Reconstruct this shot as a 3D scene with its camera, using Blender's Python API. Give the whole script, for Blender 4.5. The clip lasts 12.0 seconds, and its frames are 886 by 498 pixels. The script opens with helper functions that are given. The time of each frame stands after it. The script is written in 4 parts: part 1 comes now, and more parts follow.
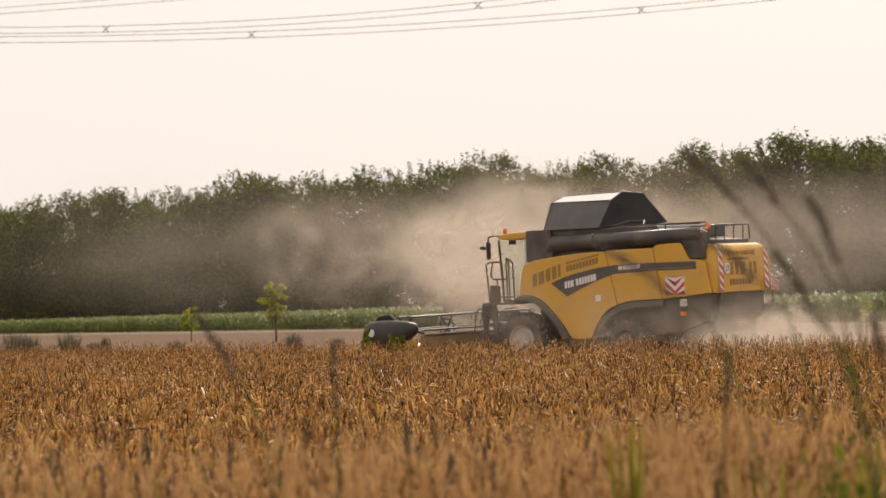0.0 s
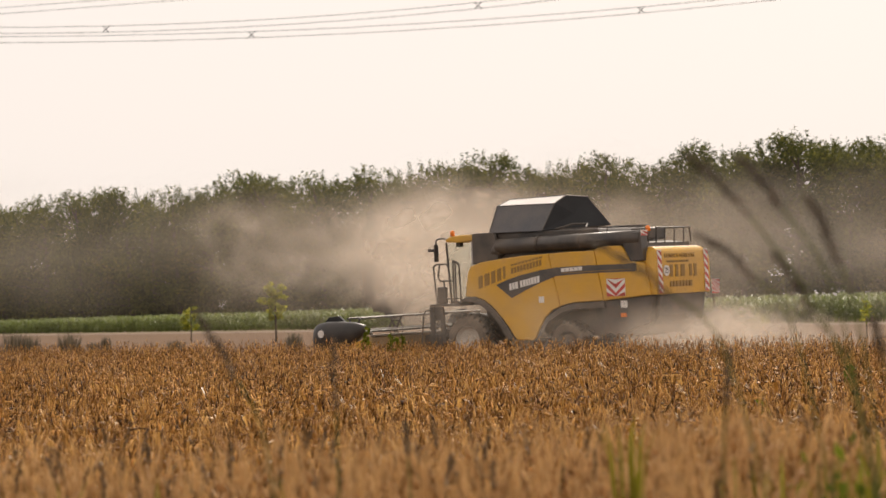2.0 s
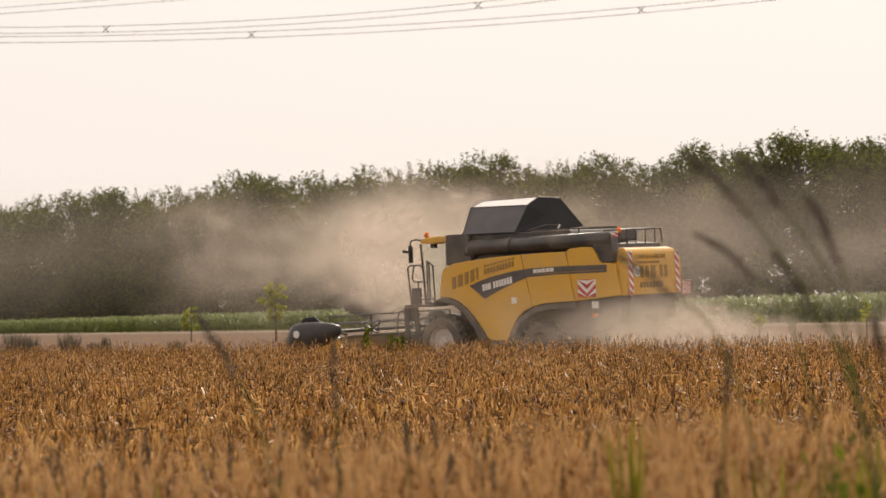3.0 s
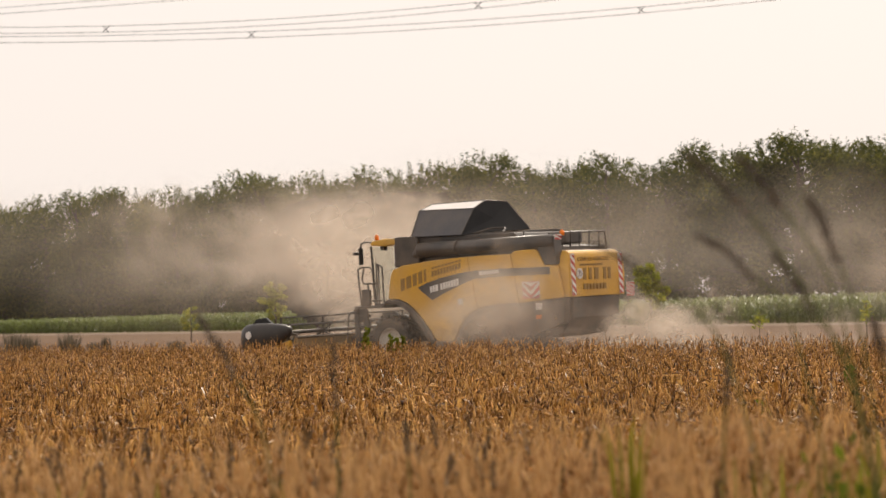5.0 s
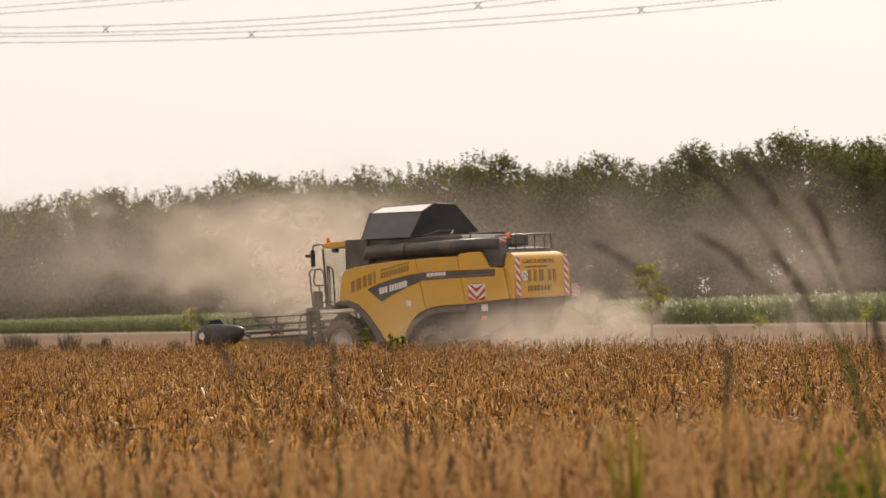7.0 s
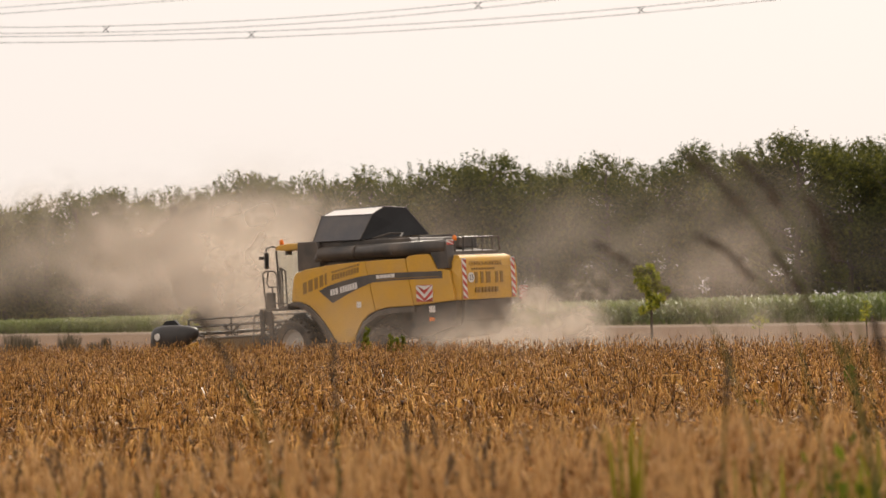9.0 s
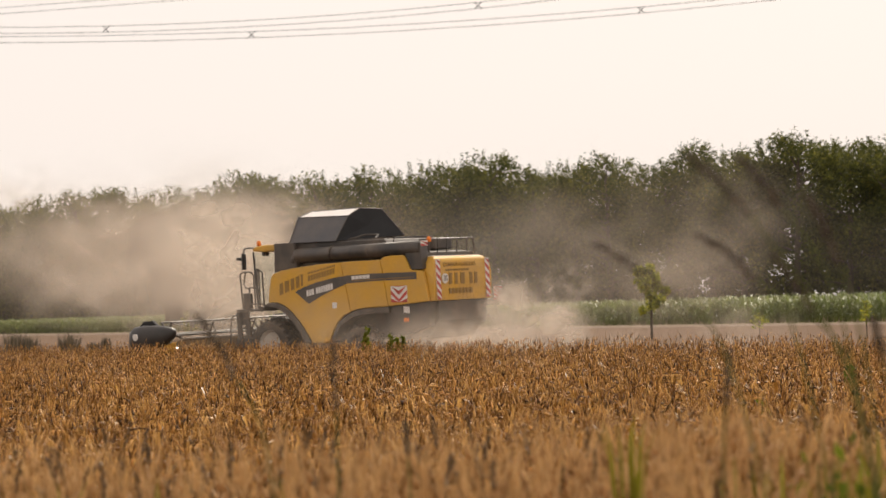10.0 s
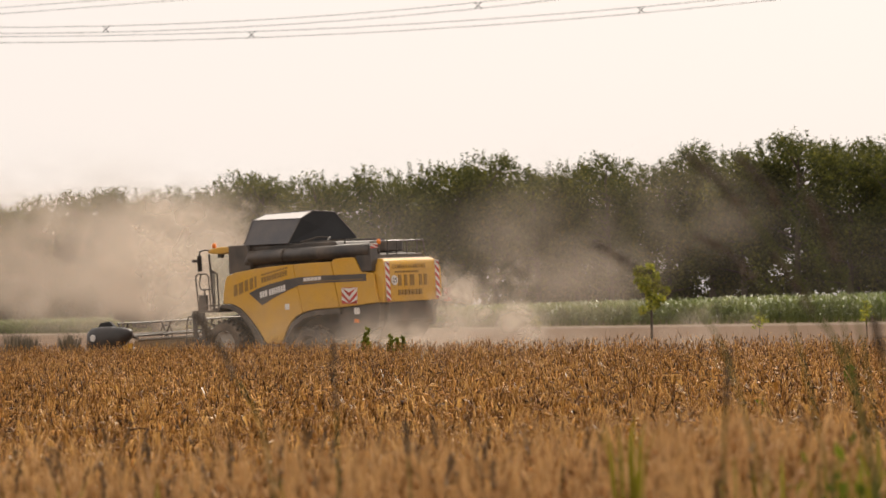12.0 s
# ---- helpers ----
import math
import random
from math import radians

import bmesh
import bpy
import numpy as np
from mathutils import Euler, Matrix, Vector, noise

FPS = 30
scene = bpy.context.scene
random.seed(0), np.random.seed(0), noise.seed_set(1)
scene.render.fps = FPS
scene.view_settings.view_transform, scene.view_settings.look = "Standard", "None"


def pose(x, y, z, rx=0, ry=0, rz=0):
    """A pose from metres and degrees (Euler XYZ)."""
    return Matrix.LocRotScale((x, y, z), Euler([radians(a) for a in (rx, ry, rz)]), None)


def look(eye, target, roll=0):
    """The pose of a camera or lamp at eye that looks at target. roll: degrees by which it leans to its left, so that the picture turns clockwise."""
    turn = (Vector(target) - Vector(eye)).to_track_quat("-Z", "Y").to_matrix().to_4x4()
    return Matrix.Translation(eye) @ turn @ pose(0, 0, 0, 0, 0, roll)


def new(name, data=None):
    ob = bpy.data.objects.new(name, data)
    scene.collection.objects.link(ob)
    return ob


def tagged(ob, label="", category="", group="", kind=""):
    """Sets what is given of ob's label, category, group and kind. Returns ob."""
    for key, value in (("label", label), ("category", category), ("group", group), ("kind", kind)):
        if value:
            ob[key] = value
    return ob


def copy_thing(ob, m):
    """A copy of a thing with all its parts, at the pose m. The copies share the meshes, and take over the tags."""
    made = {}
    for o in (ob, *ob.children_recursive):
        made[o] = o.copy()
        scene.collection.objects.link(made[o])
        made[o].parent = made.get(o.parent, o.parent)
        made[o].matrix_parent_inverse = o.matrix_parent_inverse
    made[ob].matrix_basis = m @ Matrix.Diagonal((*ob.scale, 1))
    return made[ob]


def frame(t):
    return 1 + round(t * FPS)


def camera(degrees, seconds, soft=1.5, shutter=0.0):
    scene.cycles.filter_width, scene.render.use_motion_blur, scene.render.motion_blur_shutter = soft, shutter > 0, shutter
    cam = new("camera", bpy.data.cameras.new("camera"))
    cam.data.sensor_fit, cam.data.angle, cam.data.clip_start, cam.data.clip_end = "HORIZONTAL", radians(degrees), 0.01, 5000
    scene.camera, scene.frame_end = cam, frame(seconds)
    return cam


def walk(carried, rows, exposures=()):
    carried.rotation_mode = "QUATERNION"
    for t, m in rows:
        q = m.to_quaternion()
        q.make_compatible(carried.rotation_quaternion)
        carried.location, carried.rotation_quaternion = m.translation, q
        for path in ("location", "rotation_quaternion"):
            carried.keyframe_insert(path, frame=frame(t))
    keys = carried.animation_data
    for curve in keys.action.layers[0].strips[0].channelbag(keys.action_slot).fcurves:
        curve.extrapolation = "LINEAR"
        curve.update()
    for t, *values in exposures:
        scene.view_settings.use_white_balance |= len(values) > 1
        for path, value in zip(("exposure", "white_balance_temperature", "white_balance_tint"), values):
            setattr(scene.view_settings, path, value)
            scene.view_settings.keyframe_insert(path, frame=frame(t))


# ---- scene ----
cam = camera(21.6, 12.0, soft=1.22)
cam.data.dof.use_dof = True
cam.data.dof.focus_distance = 32.0
cam.data.dof.aperture_fstop = 2.8

EYE = 1.85
STAND = pose(0, 0, EYE, 91.407, 0, 0) @ pose(0, 0, 0, 0, 0, -1.518)
walk(cam, [(0.0, STAND), (12.0, STAND)])

# ---- light: hazy late-day sky, sun ahead of the camera and a little to its right ----
SUN_AZ, SUN_EL = 18.0, 42.0            # degrees from +y towards +x, and above the horizon
world = bpy.data.worlds.new("hazy_sky")
scene.world = world
world.use_nodes = True
wn, wl = world.node_tree.nodes, world.node_tree.links
sky = wn.new("ShaderNodeTexSky")
sky.sky_type = "NISHITA"
sky.sun_disc = False
sky.sun_elevation = radians(SUN_EL)
sky.sun_rotation = radians(SUN_AZ)
sky.dust_density = 6.0
sky.air_density = 1.0
dim = wn.new("ShaderNodeVectorMath")
dim.operation = "SCALE"
dim.inputs[3].default_value = 0.10
wl.new(sky.outputs[0], dim.inputs[0])
veil = wn.new("ShaderNodeMixRGB")
veil.inputs[0].default_value = 0.9
veil.inputs[2].default_value = (1.04, 0.93, 0.855, 1)
wl.new(dim.outputs[0], veil.inputs[1])
wl.new(veil.outputs[0], wn["Background"].inputs[0])
wn["Background"].inputs[1].default_value = 1.0

sun = new("sun", bpy.data.lights.new("sun", "SUN"))
sun.data.energy = 3.2
sun.data.angle = radians(1.5)
sun.data.color = (1.0, 0.885, 0.73)
_d = Vector((math.sin(radians(SUN_AZ)) * math.cos(radians(SUN_EL)), math.cos(radians(SUN_AZ)) * math.cos(radians(SUN_EL)), math.sin(radians(SUN_EL))))
sun.matrix_world = look(_d * 300, (0, 0, 0))
scene.view_settings.exposure = 0.0
scene.cycles.transparent_max_bounces = 40


# ---- materials ----
def mat(name, color, rough=0.6, metal=0.0, vary=0.25, scale=6.0, bump=0.15, dirt=None, dirt_amount=0.4, dirt_scale=1.3):
    """Painted or plain surface with grain, patches of dust and a fine relief."""
    m = bpy.data.materials.new(name)
    m.use_nodes = True
    n, l = m.node_tree.nodes, m.node_tree.links
    p = n["Principled BSDF"]
    tc = n.new("ShaderNodeTexCoord")
    fine = n.new("ShaderNodeTexNoise")
    fine.inputs["Scale"].default_value, fine.inputs["Detail"].default_value = scale * 6, 5
    big = n.new("ShaderNodeTexNoise")
    big.inputs["Scale"].default_value, big.inputs["Detail"].default_value = dirt_scale, 6
    l.new(tc.outputs["Object"], fine.inputs[0])
    l.new(tc.outputs["Object"], big.inputs[0])
    ramp = n.new("ShaderNodeValToRGB")
    ramp.color_ramp.elements[0].color = (*[c * (1 - vary) for c in color], 1)
    ramp.color_ramp.elements[1].color = (*[min(1, c * (1 + vary)) for c in color], 1)
    ramp.color_ramp.elements[0].position, ramp.color_ramp.elements[1].position = 0.3, 0.7
    l.new(fine.outputs[0], ramp.inputs[0])
    out = ramp.outputs[0]
    if dirt:
        edge = n.new("ShaderNodeMapRange")
        edge.inputs[1].default_value, edge.inputs[2].default_value = 0.35, 0.75
        edge.inputs[3].default_value, edge.inputs[4].default_value = 0.1 * dirt_amount, dirt_amount
        l.new(big.outputs[0], edge.inputs[0])
        mix = n.new("ShaderNodeMixRGB")
        mix.inputs[2].default_value = (*dirt, 1)
        l.new(edge.outputs[0], mix.inputs[0])
        l.new(out, mix.inputs[1])
        out = mix.outputs[0]
    l.new(out, p.inputs["Base Color"])
    rr = n.new("ShaderNodeMapRange")
    rr.inputs[3].default_value, rr.inputs[4].default_value = max(0.05, rough - 0.12), min(1, rough + 0.15)
    l.new(big.outputs[0], rr.inputs[0])
    l.new(rr.outputs[0], p.inputs["Roughness"])
    p.inputs["Metallic"].default_value = metal
    if bump:
        b = n.new("ShaderNodeBump")
        b.inputs["Strength"].default_value, b.inputs["Distance"].default_value = bump, 0.02
        l.new(fine.outputs[0], b.inputs["Height"])
        l.new(b.outputs[0], p.inputs["Normal"])
    return m


def leafy(name, dark, mid, light, through_light=0.35, rough=0.55, patch=0.0, spread=0.6, gloss=0.3):
    """Thin plant matter: hue varies from piece to piece, some light passes through."""
    m = bpy.data.materials.new(name)
    m.use_nodes = True
    n, l = m.node_tree.nodes, m.node_tree.links
    p, o = n["Principled BSDF"], n["Material Output"]
    g = n.new("ShaderNodeNewGeometry")
    ramp = n.new("ShaderNodeValToRGB")
    ramp.color_ramp.elements[0].color, ramp.color_ramp.elements[1].color = (*dark, 1), (*light, 1)
    ramp.color_ramp.elements.new(0.55).color = (*mid, 1)
    value = g.outputs["Random Per Island"]
    if patch:
        tc = n.new("ShaderNodeTexCoord")
        ns = n.new("ShaderNodeTexNoise")
        ns.inputs["Scale"].default_value, ns.inputs["Detail"].default_value = patch, 3
        l.new(tc.outputs["Object"], ns.inputs[0])
        mx = n.new("ShaderNodeMath")
        mx.operation = "MULTIPLY_ADD"
        mx.inputs[1].default_value, mx.inputs[2].default_value = spread, 0.0
        l.new(value, mx.inputs[0])
        ad = n.new("ShaderNodeMath")
        ad.operation = "MULTIPLY_ADD"
        ad.inputs[1].default_value = 0.7
        l.new(ns.outputs[0], ad.inputs[0])
        l.new(mx.outputs[0], ad.inputs[2])
        sb = n.new("ShaderNodeMath")
        sb.operation = "SUBTRACT"
        sb.inputs[1].default_value = spread / 2 - 0.15
        l.new(ad.outputs[0], sb.inputs[0])
        value = sb.outputs[0]
    l.new(value, ramp.inputs[0])
    l.new(ramp.outputs[0], p.inputs["Base Color"])
    p.inputs["Roughness"].default_value = rough
    p.inputs["Specular IOR Level"].default_value = gloss
    t = n.new("ShaderNodeBsdfTranslucent")
    l.new(ramp.outputs[0], t.inputs[0])
    mix = n.new("ShaderNodeMixShader")
    mix.inputs[0].default_value = through_light
    l.new(p.outputs[0], mix.inputs[1])
    l.new(t.outputs[0], mix.inputs[2])
    l.new(mix.outputs[0], o.inputs[0])
    return m


def dust_mat(name, density, color=(0.665, 0.58, 0.49), lump=2.0):
    """Airborne dust: thins out from the middle of each puff to nothing at its rim."""
    m = bpy.data.materials.new(name)
    m.use_nodes = True
    n, l = m.node_tree.nodes, m.node_tree.links
    n.remove(n["Principled BSDF"])
    tc, info = n.new("ShaderNodeTexCoord"), n.new("ShaderNodeObjectInfo")
    size = n.new("ShaderNodeVectorMath")
    size.operation = "LENGTH"
    l.new(tc.outputs["Object"], size.inputs[0])
    fall = n.new("ShaderNodeMapRange")
    fall.interpolation_type = "SMOOTHERSTEP"
    fall.inputs[1].default_value, fall.inputs[2].default_value = 1.0, 0.0
    fall.inputs[3].default_value, fall.inputs[4].default_value = 0.0, 1.0
    l.new(size.outputs["Value"], fall.inputs[0])
    ns = n.new("ShaderNodeTexNoise")
    ns.noise_dimensions = "4D"
    ns.inputs["Scale"].default_value, ns.inputs["Detail"].default_value, ns.inputs["Roughness"].default_value = lump, 3.5, 0.5
    ns.inputs["Distortion"].default_value = 0.6
    w = n.new("ShaderNodeMath")
    w.operation = "MULTIPLY"
    w.inputs[1].default_value = 50
    l.new(info.outputs["Random"], w.inputs[0])
    l.new(w.outputs[0], ns.inputs["W"])
    l.new(tc.outputs["Object"], ns.inputs["Vector"])
    lumps = n.new("ShaderNodeMapRange")
    lumps.interpolation_type = "SMOOTHSTEP"
    lumps.inputs[1].default_value, lumps.inputs[2].default_value = 0.32, 0.74
    lumps.inputs[3].default_value, lumps.inputs[4].default_value = 0.0, density
    l.new(ns.outputs[0], lumps.inputs[0])
    a = n.new("ShaderNodeMath")
    a.operation = "MULTIPLY"
    l.new(fall.outputs[0], a.inputs[0])
    l.new(lumps.outputs[0], a.inputs[1])
    d, t, clear = n.new("ShaderNodeBsdfDiffuse"), n.new("ShaderNodeBsdfTranslucent"), n.new("ShaderNodeBsdfTransparent")
    d.inputs[0].default_value = t.inputs[0].default_value = (*color, 1)
    both, mix = n.new("ShaderNodeMixShader"), n.new("ShaderNodeMixShader")
    both.inputs[0].default_value = 0.5
    l.new(d.outputs[0], both.inputs[1])
    l.new(t.outputs[0], both.inputs[2])
    l.new(a.outputs[0], mix.inputs[0])
    l.new(clear.outputs[0], mix.inputs[1])
    l.new(both.outputs[0], mix.inputs[2])
    l.new(mix.outputs[0], n["Material Output"].inputs[0])
    return m


def ground_mat(name, a, b, c, scale):
    m = bpy.data.materials.new(name)
    m.use_nodes = True
    n, l = m.node_tree.nodes, m.node_tree.links
    p = n["Principled BSDF"]
    tc = n.new("ShaderNodeTexCoord")
    n1, n2 = n.new("ShaderNodeTexNoise"), n.new("ShaderNodeTexNoise")
    n1.inputs["Scale"].default_value, n1.inputs["Detail"].default_value = scale, 8
    n2.inputs["Scale"].default_value, n2.inputs["Detail"].default_value = scale * 0.06, 4
    r = n.new("ShaderNodeValToRGB")
    r.color_ramp.elements[0].color, r.color_ramp.elements[1].color = (*a, 1), (*b, 1)
    r.color_ramp.elements[0].position, r.color_ramp.elements[1].position = 0.35, 0.68
    mx = n.new("ShaderNodeMixRGB")
    mx.inputs[2].default_value = (*c, 1)
    for q in (n1, n2):
        l.new(tc.outputs["Object"], q.inputs[0])
    l.new(n1.outputs[0], r.inputs[0])
    l.new(r.outputs[0], mx.inputs[1])
    l.new(n2.outputs[0], mx.inputs[0])
    l.new(mx.outputs[0], p.inputs["Base Color"])
    p.inputs["Roughness"].default_value = 0.95
    p.inputs["Specular IOR Level"].default_value = 0.12
    bp = n.new("ShaderNodeBump")
    bp.inputs["Strength"].default_value, bp.inputs["Distance"].default_value = 0.6, 0.05
    l.new(n1.outputs[0], bp.inputs["Height"])
    l.new(bp.outputs[0], p.inputs["Normal"])
    return m


DUSTY = (0.36, 0.27, 0.19)
YELLOW = mat("yellow_paint", (0.64, 0.345, 0.018), 0.36, 0, 0.05, 3, 0.03, DUSTY, 0.36)
BLACK = mat("black_plastic", (0.026, 0.025, 0.025), 0.40, 0, 0.2, 4, 0.06, DUSTY, 0.32)
DARK = mat("dark_steel", (0.05, 0.047, 0.045), 0.55, 0.3, 0.2, 4, 0.08, DUSTY, 0.35)
GREYBAND = mat("grey_decal", (0.055, 0.052, 0.05), 0.5, 0, 0.1, 4, 0.0, DUSTY, 0.25)
COVER = mat("grain_tank_cover", (0.05, 0.05, 0.056), 0.45, 0.0, 0.15, 3, 0.05, DUSTY, 0.2)
# near-white base colour stands in for sky reflected off the folded lip
COVERGLEAM = mat("cover_lip", (0.80, 0.76, 0.72), 0.35, 0.0, 0.08, 3, 0.03, DUSTY, 0.08)
CANVAS = mat("black_cover", (0.014, 0.014, 0.015), 0.75, 0, 0.2, 4, 0.05)
GLOSSBLACK = mat("gloss_black", (0.012, 0.012, 0.013), 0.40, 0, 0.2, 4, 0.02, DUSTY, 0.10)
RUBBER = mat("tyre_rubber", (0.03, 0.028, 0.026), 0.8, 0, 0.3, 5, 0.2, DUSTY, 0.45)
RIM = mat("rim_paint", (0.55, 0.53, 0.48), 0.5, 0.1, 0.1, 5, 0.05, DUSTY, 0.5)
STEEL = mat("worn_steel", (0.40, 0.37, 0.33), 0.4, 0.7, 0.2, 6, 0.05, DUSTY, 0.4)
DUSTED = mat("dusty_ochre_paint", (0.26, 0.17, 0.07), 0.6, 0, 0.15, 5, 0.05, DUSTY, 0.6)
WHITE = mat("white_plate", (0.75, 0.72, 0.68), 0.45, 0, 0.05, 5, 0.0, DUSTY, 0.25)
RED = mat("red_plate", (0.50, 0.05, 0.035), 0.4, 0, 0.08, 5, 0.0, DUSTY, 0.2)
BROWN = mat("brown_letter", (0.16, 0.085, 0.02), 0.5, 0, 0.1, 5, 0.0, DUSTY, 0.2)
FADED = mat("faded_brown_letter", (0.27, 0.15, 0.025), 0.5, 0, 0.1, 5, 0.0, DUSTY, 0.2)
ORANGE = mat("orange_lens", (0.85, 0.22, 0.02), 0.25, 0, 0.05, 5, 0.0)
SEATMAT = mat("seat_fabric", (0.04, 0.04, 0.045), 0.9, 0, 0.2, 8, 0.2)
GLASS = bpy.data.materials.new("cab_glass")
GLASS.use_nodes = True
_n, _l = GLASS.node_tree.nodes, GLASS.node_tree.links
_n.remove(_n["Principled BSDF"])
_clear, _gloss, _mix = _n.new("ShaderNodeBsdfTransparent"), _n.new("ShaderNodeBsdfGlossy"), _n.new("ShaderNodeMixShader")
_clear.inputs[0].default_value, _gloss.inputs["Roughness"].default_value, _mix.inputs[0].default_value = (0.95, 0.965, 0.96, 1), 0.06, 0.015
_l.new(_clear.outputs[0], _mix.inputs[1])
_l.new(_gloss.outputs[0], _mix.inputs[2])
_l.new(_mix.outputs[0], _n["Material Output"].inputs[0])
BARLEY = leafy("ripe_barley", (0.042, 0.017, 0.005), (0.34, 0.153, 0.029), (0.84, 0.50, 0.155), 0.40, 0.40, 0.4, 1.02, 0.32)
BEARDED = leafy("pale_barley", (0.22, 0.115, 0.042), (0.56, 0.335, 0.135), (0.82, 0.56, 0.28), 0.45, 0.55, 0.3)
WEED = leafy("weed_green", (0.065, 0.085, 0.010), (0.12, 0.14, 0.015), (0.24, 0.24, 0.028), 0.5, 0.7, 0.0, 0.6, 0.1)
GRASS = leafy("dry_grass_head", (0.045, 0.030, 0.016), (0.09, 0.06, 0.03), (0.16, 0.11, 0.055), 0.25)
EARS = leafy("brown_ear", (0.09, 0.055, 0.025), (0.17, 0.105, 0.048), (0.28, 0.18, 0.085), 0.35)
STALK = leafy("grass_stalk", (0.07, 0.085, 0.02), (0.12, 0.14, 0.03), (0.19, 0.20, 0.045), 0.3)
CORN = leafy("corn_leaf", (0.10, 0.135, 0.026), (0.18, 0.225, 0.048), (0.29, 0.325, 0.085), 0.6, 0.42, 0.05, 0.7, 0.45)
LEAF = leafy("tree_leaf", (0.026, 0.035, 0.013), (0.092, 0.101, 0.025), (0.29, 0.26, 0.045), 0.47, 0.6, 0.16, 0.6, 0.2)
YOUNG = leafy("young_leaf", (0.135, 0.16, 0.019), (0.28, 0.295, 0.031), (0.48, 0.46, 0.06), 0.62)
OLIVE = leafy("olive_weed", (0.10, 0.095, 0.011), (0.18, 0.165, 0.018), (0.28, 0.25, 0.03), 0.55, 0.7, 0.0, 0.6, 0.1)
DRYWEED = leafy("dry_weed", (0.09, 0.075, 0.055), (0.16, 0.135, 0.095), (0.25, 0.21, 0.15), 0.3)
BARK = mat("bark", (0.09, 0.07, 0.05), 0.9, 0, 0.35, 3, 0.5)
WIRE = mat("weathered_conductor", (0.34, 0.33, 0.31), 0.5, 0.6, 0.1, 1, 0.0)
SOIL = ground_mat("field_soil", (0.07, 0.05, 0.032), (0.16, 0.11, 0.065), (0.11, 0.075, 0.05), 3.0)
STUBBLE = ground_mat("stubble", (0.105, 0.062, 0.037), (0.20, 0.125, 0.077), (0.145, 0.09, 0.055), 2.0)
TRACK = ground_mat("dirt_track", (0.19, 0.14, 0.10), (0.27, 0.205, 0.148), (0.23, 0.175, 0.128), 1.5)
DUST_THICK = dust_mat("thick_dust", 0.74)
DUST_THIN = dust_mat("thin_dust", 0.38)
DUST_DRIFT = dust_mat("drifting_dust", 0.46)
DUST_FAR = dust_mat("far_haze", 0.065, (0.60, 0.54, 0.47), 0.7)
DUST_MOVING = dust_mat("moving_haze", 0.21, (0.60, 0.54, 0.47), 0.7)
DUST_FINE = dust_mat("fine_dust", 0.16, (0.66, 0.57, 0.48), 1.2)
DUST_HAZE = dust_mat("haze_dust", 0.24, (0.60, 0.50, 0.41), 1.6)


# ---- mesh helpers ----
def finish(name, bm, material, smooth=False):
    me = bpy.data.meshes.new(name)
    bmesh.ops.recalc_face_normals(bm, faces=bm.faces)
    bm.to_mesh(me)
    bm.free()
    if smooth:
        for p in me.polygons:
            p.use_smooth = True
    me.materials.append(material)
    return me


def part(name, bm, material, parent, label="", smooth=False, bevel=0.0):
    ob = new(name, finish(name, bm, material, smooth))
    ob.parent = parent
    if label:
        tagged(ob, label)
    if bevel:
        b = ob.modifiers.new("worn_edge", "BEVEL")
        b.width, b.segments, b.limit_method, b.angle_limit = bevel, 2, "ANGLE", radians(35)
    return ob


def box(x0, x1, y0, y1, z0, z1, bm=None):
    bm = bm or bmesh.new()
    bmesh.ops.create_cube(bm, size=1, matrix=Matrix.Translation(((x0 + x1) / 2, (y0 + y1) / 2, (z0 + z1) / 2)) @ Matrix.Diagonal((abs(x1 - x0), abs(y1 - y0), abs(z1 - z0), 1)))
    return bm


def rod(p, q, r, bm=None, n=8, r2=None):
    bm = bm or bmesh.new()
    p, q = Vector(p), Vector(q)
    m = Matrix.Translation((p + q) / 2) @ (q - p).to_track_quat("Z", "Y").to_matrix().to_4x4()
    bmesh.ops.create_cone(bm, cap_ends=True, segments=n, radius1=r, radius2=r if r2 is None else r2, depth=(q - p).length, matrix=m)
    return bm


def pipe(points, r, bm=None, n=6):
    """One bent tube along the points."""
    bm = bm or bmesh.new()
    p = [Vector(q) for q in points]
    rings, side = [], None
    for i, c in enumerate(p):
        a, b = (c - p[i - 1]).normalized() if i else None, (p[i + 1] - c).normalized() if i + 1 < len(p) else None
        d = (a + b).normalized() if a and b else (a or b)
        side = d.orthogonal() if side is None else side - d * side.dot(d)
        side.normalize()
        up = d.cross(side)
        k = r / max(0.5, d.dot(a)) if a and b else r
        rings.append([bm.verts.new(c + (side * math.cos(t) + up * math.sin(t)) * k) for t in (2 * math.pi * q / n for q in range(n))])
    for a, b in zip(rings, rings[1:]):
        for q in range(n):
            bm.faces.new((a[q], a[(q + 1) % n], b[(q + 1) % n], b[q]))
    bm.faces.new(rings[0][::-1])
    bm.faces.new(rings[-1])
    return bm


def prism(outline, y0, y1, bm=None):
    """An outline of (x, z) drawn out from y0 to y1."""
    bm = bm or bmesh.new()
    a = [bm.verts.new((x, y0, z)) for x, z in outline]
    b = [bm.verts.new((x, y1, z)) for x, z in outline]
    k = len(a)
    for i in range(k):
        bm.faces.new((a[i], a[(i + 1) % k], b[(i + 1) % k], b[i]))
    bm.faces.new(a[::-1])
    bm.faces.new(b)
    return bm


